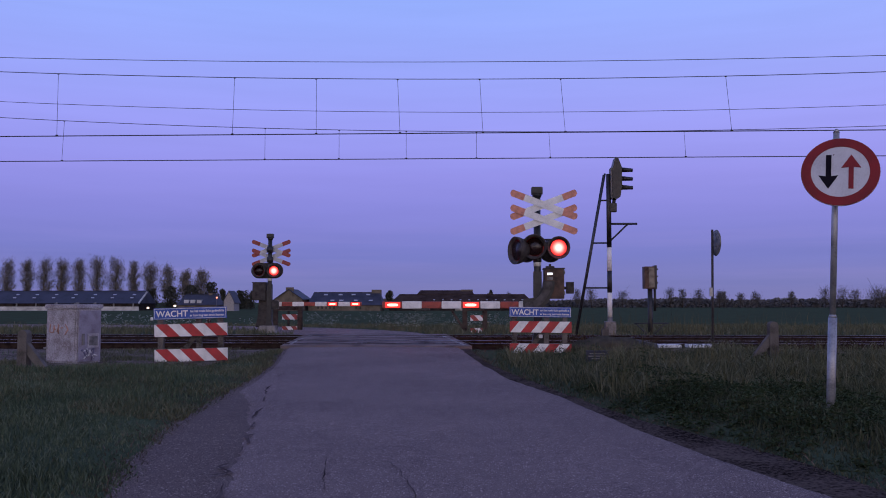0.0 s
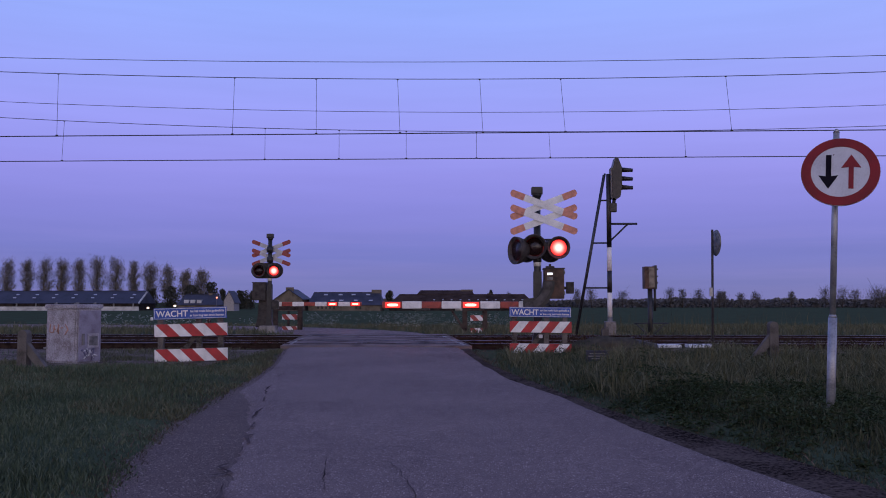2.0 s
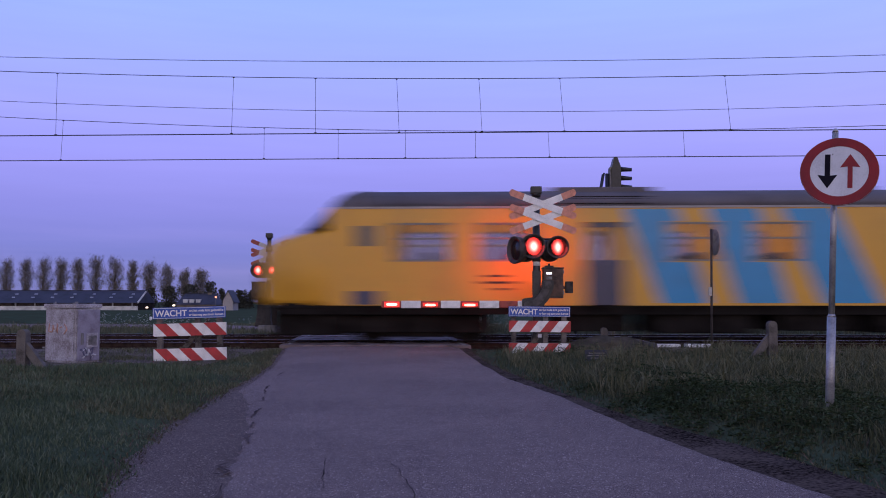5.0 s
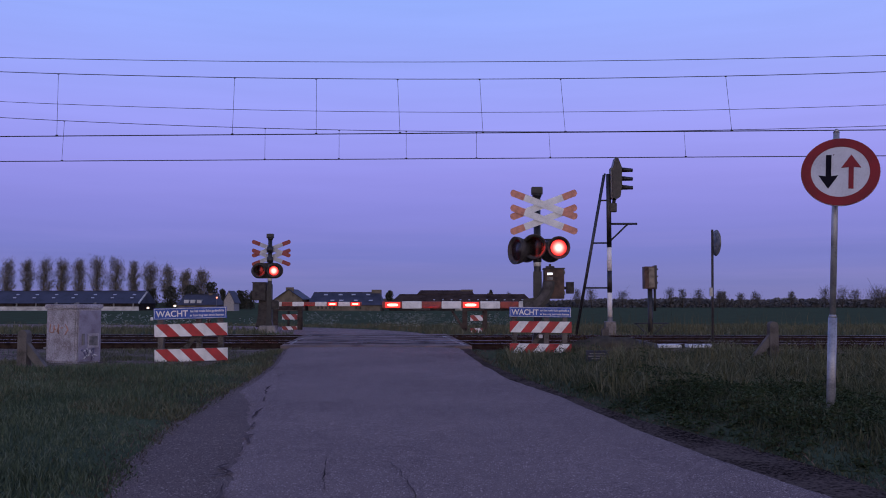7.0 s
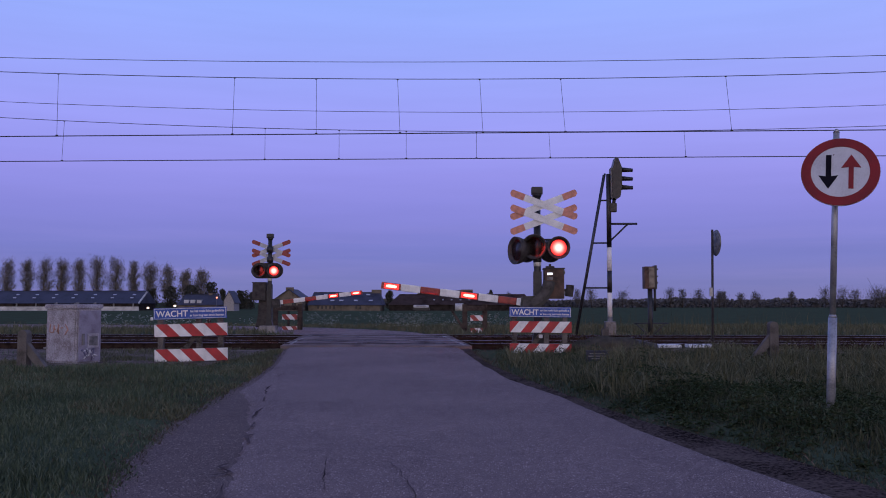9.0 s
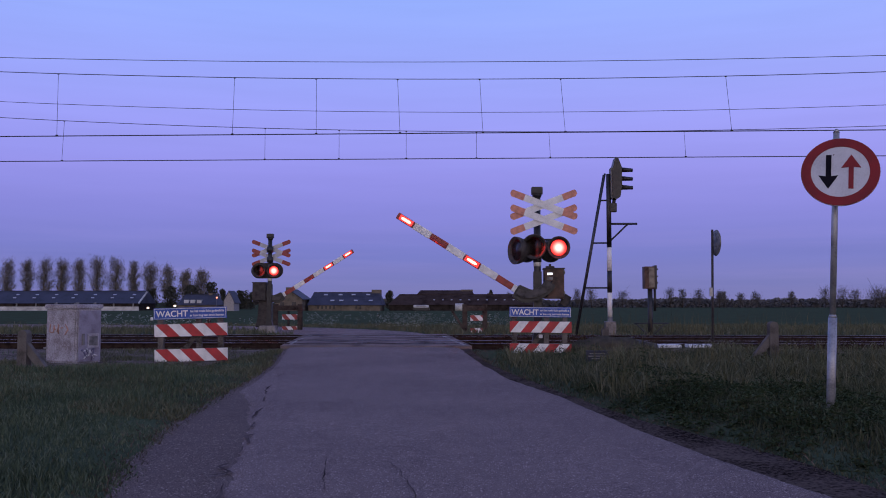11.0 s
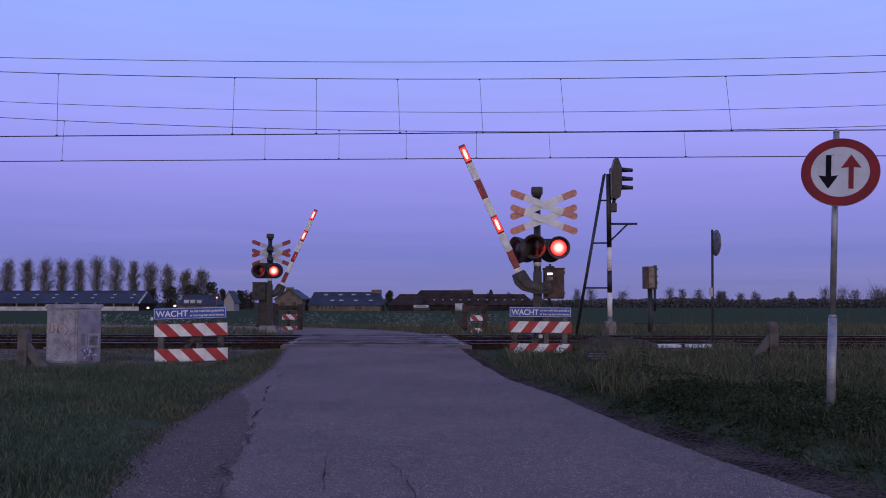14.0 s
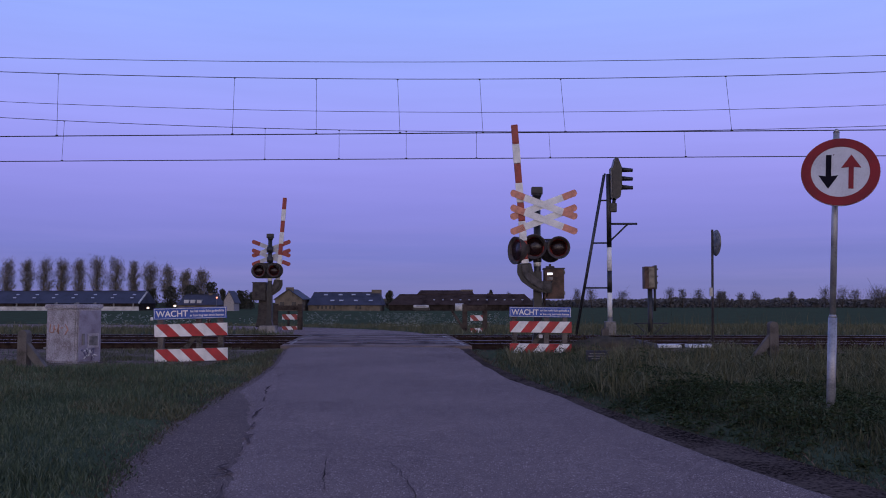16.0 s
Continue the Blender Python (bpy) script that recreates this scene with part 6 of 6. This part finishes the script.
    for a, b in WINS:
        for y in (-0.78, 0.78):
            piece("seat", sme, TRAIN, o @ pose(-d * ((a + b) / 2 + 0.2), y, SILL + 0.06))


car(0.0, 1)
car(-52.76, -1)
part("gangway", boxm(-26.66, -26.1, -0.9, 0.9, 0.9, 3.3, bev=0.05), UNDER, TRAIN, "dark gangway bellows between the cars")
part("end_wall", boxm(-26.07, -26.01, -HW + 0.06, HW - 0.06, SILL, CANT), UNDER, TRAIN)
part("end_wall", boxm(-26.75, -26.69, -HW + 0.06, HW - 0.06, SILL, CANT), UNDER, TRAIN)


def pantograph():
    bm = bmesh.new()
    z = CANT + 0.50
    for y in (-0.6, 0.6):
        tube(bm, (-24.3, y, z + 0.18), (-20.6, y, z + 0.18), 0.05, n=8)
    for x in (-24.2, -22.6, -22.0, -20.8):
        tube(bm, (x, -0.6, z + 0.18), (x, 0.6, z + 0.18), 0.04, n=8)
        for y in (-0.6, 0.6):
            tube(bm, (x, y, z - 0.1), (x, y, z + 0.2), 0.07, n=8)
    p = part("pantograph", bm, UNDER, TRAIN, "raised dark pantograph")
    bm = bmesh.new()
    for y in (-0.35, 0.35):
        tube(bm, (-21.9, y, z + 0.2), (-20.75, y, z + 0.78), 0.035, n=8)
        tube(bm, (-20.75, y, z + 0.78), (-22.1, y * 0.6, 5.36), 0.028, n=8)
    tube(bm, (-20.75, -0.4, z + 0.78), (-20.75, 0.4, z + 0.78), 0.03, n=8)
    part("linkage", bm, UNDER, p)
    bm = tubem((-22.1, -0.75, 5.40), (-22.1, 0.75, 5.40), 0.03, n=8)
    tube(bm, (-22.4, -0.75, 5.40), (-22.4, 0.75, 5.40), 0.03, n=8)
    tube(bm, (-22.4, 0, 5.38), (-22.1, 0, 5.38), 0.03, n=8)
    part("collector", bm, UNDER, p)
    bm = boxm(-23.9, -22.5, -0.45, 0.45, z + 0.15, z + 0.34, bev=0.05)
    part("roof_box", bm, UNDER, p)
    p.location.x = -0.42


pantograph()


# ---- grass, weeds, flowers ----
def blades(name, n, area, hgt, wid, material, label, seed, keep, cat="grass", lean=0.35):
    """Thin bent blades, two faces each."""
    rng = np.random.default_rng(seed)
    verts, faces = [], []
    x0, x1, y0, y1 = area
    made = 0
    for i in range(n):
        # denser near the viewer
        y = y0 + (y1 - y0) * rng.uniform() ** 1.5
        x = rng.uniform(x0, x1)
        d = road_dist(x, y)
        k = keep(x, y, d, rng)
        if not k:
            continue
        z = ground_z(x, y, d) - 0.01
        h = rng.uniform(*hgt) * k
        w = rng.uniform(*wid) * (1 + y * 0.04)
        a = rng.uniform(0, 6.283)
        l = rng.normal(0, lean, 2) * h
        dx, dy = math.cos(a) * w, math.sin(a) * w
        b = len(verts)
        verts += [(x - dx, y - dy, z), (x + dx, y + dy, z), (x + dx * 0.7 + l[0] * 0.35, y + dy * 0.7 + l[1] * 0.35, z + h * 0.6),
                  (x - dx * 0.7 + l[0] * 0.35, y - dy * 0.7 + l[1] * 0.35, z + h * 0.6), (x + l[0], y + l[1], z + h * 0.95)]
        faces += [(b, b + 1, b + 2, b + 3), (b + 3, b + 2, b + 4)]
    return raw(name, verts, faces, material, label, cat)


def clump(x, y, k=1.0):
    return 0.55 + 0.9 * k * max(0, noise.noise((x * 1.1, y * 1.1, 5)) + 0.35)


def left_keep(x, y, d, rng):
    g = between(y, GRASS_L) + 0.16 * noise.noise((x, y, 9)) - x
    if g < 0.15 * rng.normal() or y > 20.3 or x < -11.8 or x > road_mid(y):
        return 0
    bare = sstep(0.2, 1.0, g) * sstep(13.2, 15.4, y) * (0.55 + 0.45 * sstep(-5.9, -6.6, x))
    if rng.uniform() < 0.85 * bare or (y > 18.2 and rng.uniform() < 0.6):
        return 0
    return clump(x, y) * (0.35 + 0.65 * sstep(0, 0.9, g)) * (1 - 0.5 * sstep(12.5, 15.5, y)) * (0.75 + 0.6 * max(0, noise.noise((x * 0.45, y * 0.45, 51)) + 0.3))


def right_keep(x, y, d, rng):
    g = x - between(y, GRASS_R) - 0.10 * noise.noise((x, y, 9))
    if g < 0.08 * rng.normal() or y > 20.2 or (y > 18.4 and x > 3.7) or x < road_mid(y) or (y > 17.8 and rng.uniform() < 0.5):
        return 0
    return (0.45 if y > 17 else 0.7 if y > 15 else 0.6 + 0.4 * sstep(8.5, 11, y)) * clump(x, y) * (0.45 + 0.55 * sstep(0, 0.7, g))


def edge_keep(x, y, d, rng):
    """Dead grass and leaf litter where the verges meet the road."""
    gl, gr = between(y, GRASS_L) - x, x - between(y, GRASS_R)
    if x < road_mid(y):
        return 1 if abs(gl + 0.02) < 0.22 * abs(rng.normal()) + 0.05 else 0
    return 1 if -0.28 * abs(rng.normal()) - 0.03 < gr < 0.30 * abs(rng.normal()) else 0


blades("grass_left", 95000, (-11.5, -1.4, 3.2, 20.4), (0.04, 0.15), (0.003, 0.0055), GRASS, "short dark green verge grass", 21, left_keep)
blades("grass_right", 100000, (0.4, 12.5, 3.6, 20.4), (0.06, 0.20), (0.003, 0.0055), DARKGRASS, "long dark green verge grass", 22, right_keep)
blades("grass_left_near", 70000, (-6.5, -1.7, 3.6, 9.5), (0.04, 0.13), (0.0025, 0.0045), GRASS, "fine green verge grass near the road", 27, left_keep)
blades("grass_right_near", 75000, (1.3, 5.6, 4.2, 10.5), (0.04, 0.12), (0.0025, 0.005), DARKGRASS, "dense dark grass on the bank", 28, right_keep)
blades("edge_litter", 90000, (-5.2, 3.2, 3.6, 20), (0.02, 0.06), (0.003, 0.006), LITTER, "brown dead grass along the road edges", 29, edge_keep, "dead grass", 0.9)
blades("verge_tufts", 30000, (0.6, 11, 9.0, 19.8), (0.08, 0.24), (0.003, 0.006), TUFT, "lighter tufts of coarse grass in the verge", 33,
       lambda x, y, d, rng: clump(x, y, 1.3) if x - between(y, GRASS_R) > 0.3 and y < 18.6 and noise.noise((x * 0.9, y * 0.9, 41)) > -0.2 else 0, "grass", 0.5)
blades("verge_tufts_left", 42000, (-9, -2.5, 8.0, 19.8), (0.03, 0.10), (0.003, 0.006), TUFT, "lighter tufts of coarse grass in the verge", 34,
       lambda x, y, d, rng: clump(x, y, 1.2) if between(y, GRASS_L) - x > 0.05 and noise.noise((x * 0.9, y * 0.9, 43)) > -0.25 else 0, "grass", 0.5)


def nettles(name, n, area, hgt, material, label, seed, keep):
    """Leafy weeds: a stem with opposed pairs of drooping pointed leaves."""
    rng = np.random.default_rng(seed)
    verts, faces = [], []
    for i in range(n):
        x, y = rng.uniform(area[0], area[1]), rng.uniform(area[2], area[3])
        k = keep(x, y)
        if k <= 0:
            continue
        z, h = ground_z(x, y) - 0.02, rng.uniform(*hgt) * k
        lx, ly = rng.normal(0, 0.12, 2) * h
        b = len(verts)
        verts += [(x - 0.003, y, z), (x + 0.003, y, z), (x + lx, y + ly, z + h)]
        faces.append((b, b + 1, b + 2))
        a = rng.uniform(0, 6.28)
        tiers = max(3, int(h / 0.055))
        for t in range(tiers):
            f = (t + 0.7) / tiers
            a += 1.57 + rng.normal(0, 0.25)
            ln = (0.085 - 0.045 * f) * rng.uniform(0.7, 1.2)
            for s2 in (0, math.pi):
                c, sn = math.cos(a + s2), math.sin(a + s2)
                px, py, pz = x + lx * f, y + ly * f, z + h * f
                dr = rng.uniform(-0.5, 0.35) * ln
                w = ln * 0.30
                b = len(verts)
                verts += [(px, py, pz), (px + c * ln * 0.45 - sn * w, py + sn * ln * 0.45 + c * w, pz + 0.012 + dr * 0.3),
                          (px + c * ln, py + sn * ln, pz + dr), (px + c * ln * 0.45 + sn * w, py + sn * ln * 0.45 - c * w, pz + 0.012 + dr * 0.3)]
                faces += [(b, b + 1, b + 2), (b, b + 2, b + 3)]
    raw(name, verts, faces, material, label, "weeds")


def bank_weeds(x, y):
    g = x - between(y, GRASS_R)
    if g < 0.12 + 0.10 * noise.noise((x * 2, y * 2, 3)) or noise.noise((x * 0.8, y * 0.8, 4)) < -0.14 + 0.4 * sstep(1.3, 2.2, g):
        return 0
    return (0.5 + 0.5 * sstep(0.1, 0.7, g)) * (0.6 if x > 2.4 and y > 6.2 else 1.0)


def verge_weeds(x, y):
    return 1.0 if x - between(y, GRASS_R) > 0.5 and noise.noise((x * 0.8, y * 0.8, 4)) > 0.05 else 0


nettles("bank_weeds", 3600, (1.0, 5.6, 4.8, 10.5), (0.09, 0.21), WEED, "dense dark leafy weeds on the bank beside the road", 23, bank_weeds)
nettles("verge_weeds", 420, (0.6, 10.0, 10.5, 18.0), (0.12, 0.30), WEED, "scattered leafy weeds in the rough verge", 36, verge_weeds)
blades("dry_stalks", 1200, (1.6, 9, 10.5, 18.8), (0.2, 0.5), (0.0018, 0.0035), DRYGRASS, "pale dry grass stalks standing in the verge", 24,
       lambda x, y, d, rng: 1 if x - between(y, GRASS_R) > 0.9 and noise.noise((x * .6, y * .6, 14)) > -0.05 else 0, "dry grass", 0.2)
blades("grass_far", 30000, (-22, 22, 28.9, 44), (0.08, 0.28), (0.005, 0.009), TUFT, "rough grass beyond the tracks", 25,
       lambda x, y, d, rng: clump(x, y) if d > 2.3 else 0)
blades("dry_stalks_far", 500, (2.2, 14, 29.3, 34), (0.4, 1.0), (0.002, 0.0035), DRYGRASS, "pale dry stalks beyond the tracks", 26,
       lambda x, y, d, rng: 1 if noise.noise((x * .6, y * .6, 24)) > -0.1 else 0, "dry grass", 0.15)


def flowers():
    rng = np.random.default_rng(31)
    verts, faces = [], []
    for i in range(2000):
        if i % 3:
            x, y = rng.uniform(-9, 1.5), rng.uniform(33, 40)
        else:
            x, y = rng.uniform(-15, -8), rng.uniform(31, 38)
        d = road_dist(x, y)
        if d < 2.5 or noise.noise((x * 0.5, y * 0.5, 8)) < -0.15:
            continue
        z = ground_z(x, y) + rng.uniform(0.15, 0.62)
        for k in range(4):
            c = np.array((x, y, z)) + rng.normal(0, 0.035, 3)
            s = rng.uniform(0.014, 0.030)
            b = len(verts)
            verts += [tuple(c + (-s, 0, 0)), tuple(c + (0, -s, s * 0.5)), tuple(c + (s, 0, 0)), tuple(c + (0, s, s * 0.5))]
            faces.append((b, b + 1, b + 2, b + 3))
    raw("cow_parsley", verts, faces, FLOWER, "white cow parsley heads in the far verge", "flowers")


flowers()


# ---- motion ----
PERIOD, FIRST, SPAN, OFF = 0.664, 0.08, 0.245, 15.66
ARM_TURN = [(0.0, 0.0), (8.35, 0.0), (8.5, 1.0), (8.7, 3.0), (9.0, 6.9), (9.2, 9.4), (10.2, 22.5), (11.3, 35.8), (11.5, 38.3), (12.0, 44.4), (12.5, 49.8), (13.0, 54.9),
            (13.5, 60.4), (14.0, 65.8), (14.5, 71.4), (15.0, 76.8), (15.5, 82.2), (15.75, 84.6), (16.0, 85.8)]


def blink_times(first_phase):
    """Moments at which a lamp goes on or off: (seconds, lit)."""
    ev = []
    k = -1
    while FIRST + k * PERIOD < OFF:
        a = FIRST + k * PERIOD
        ev.append((a, first_phase))
        ev.append((a + SPAN, not first_phase))
        k += 1
    return [e for e in ev if 0.06 < e[0] < OFF - 0.12]


def key_lens(ob, events, start, axis):
    """Turn the disc so that its lit or its dark face shows."""
    base = ob.matrix_basis.copy()

    def at(deg):
        return base @ (pose(0, 0, 0, 0, 0, deg) if axis == "z" else pose(0, 0, 0, deg, 0, 0))
    rows = [(0.0, at(0 if start else 180))]
    state = start
    for t, lit in events + [(OFF, False)]:
        if lit == state:
            continue
        for k, turn in enumerate((0, 46, 134, 180)):
            rows.append((t + (k - (1.5 if lit else 0.5)) / 30, at(180 - turn if lit else turn)))
        state = lit
    rows.append((16.0, at(0 if state else 180)))
    walk(ob, rows)


def motions():
    for sig, sgn in ((NEAR_SIG, 1), (FAR_SIG, -1)):
        th, arm, ap, lights, lenses = sig
        walk(arm, [(t, pose(*ap, 0, sgn * a, 0)) for t, a in ARM_TURN])
        right_first = blink_times(False)
        left_first = blink_times(True)
        key_lens(lenses[0], right_first, True, "z")
        key_lens(lenses[1], left_first, False, "z")
        if len(lenses) > 2:
            key_lens(lenses[2], right_first, True, "z")
            key_lens(lenses[3], left_first, False, "z")
        for k in (0, 1):
            key_lens(lights[k], [], True, "x")
            key_lens(lights[2 + k], left_first if sgn > 0 else right_first, sgn < 0, "x")
            key_lens(lights[4 + k], right_first if sgn > 0 else left_first, sgn > 0, "x")
    walk(TRAIN, [(0.0, pose(-110.6, NEAR_TRACK, 0.075)), (3.5, pose(0.0, NEAR_TRACK, 0.075)), (4.0, pose(15.8, NEAR_TRACK, 0.075)), (16.0, pose(395.0, NEAR_TRACK, 0.075))])


motions()
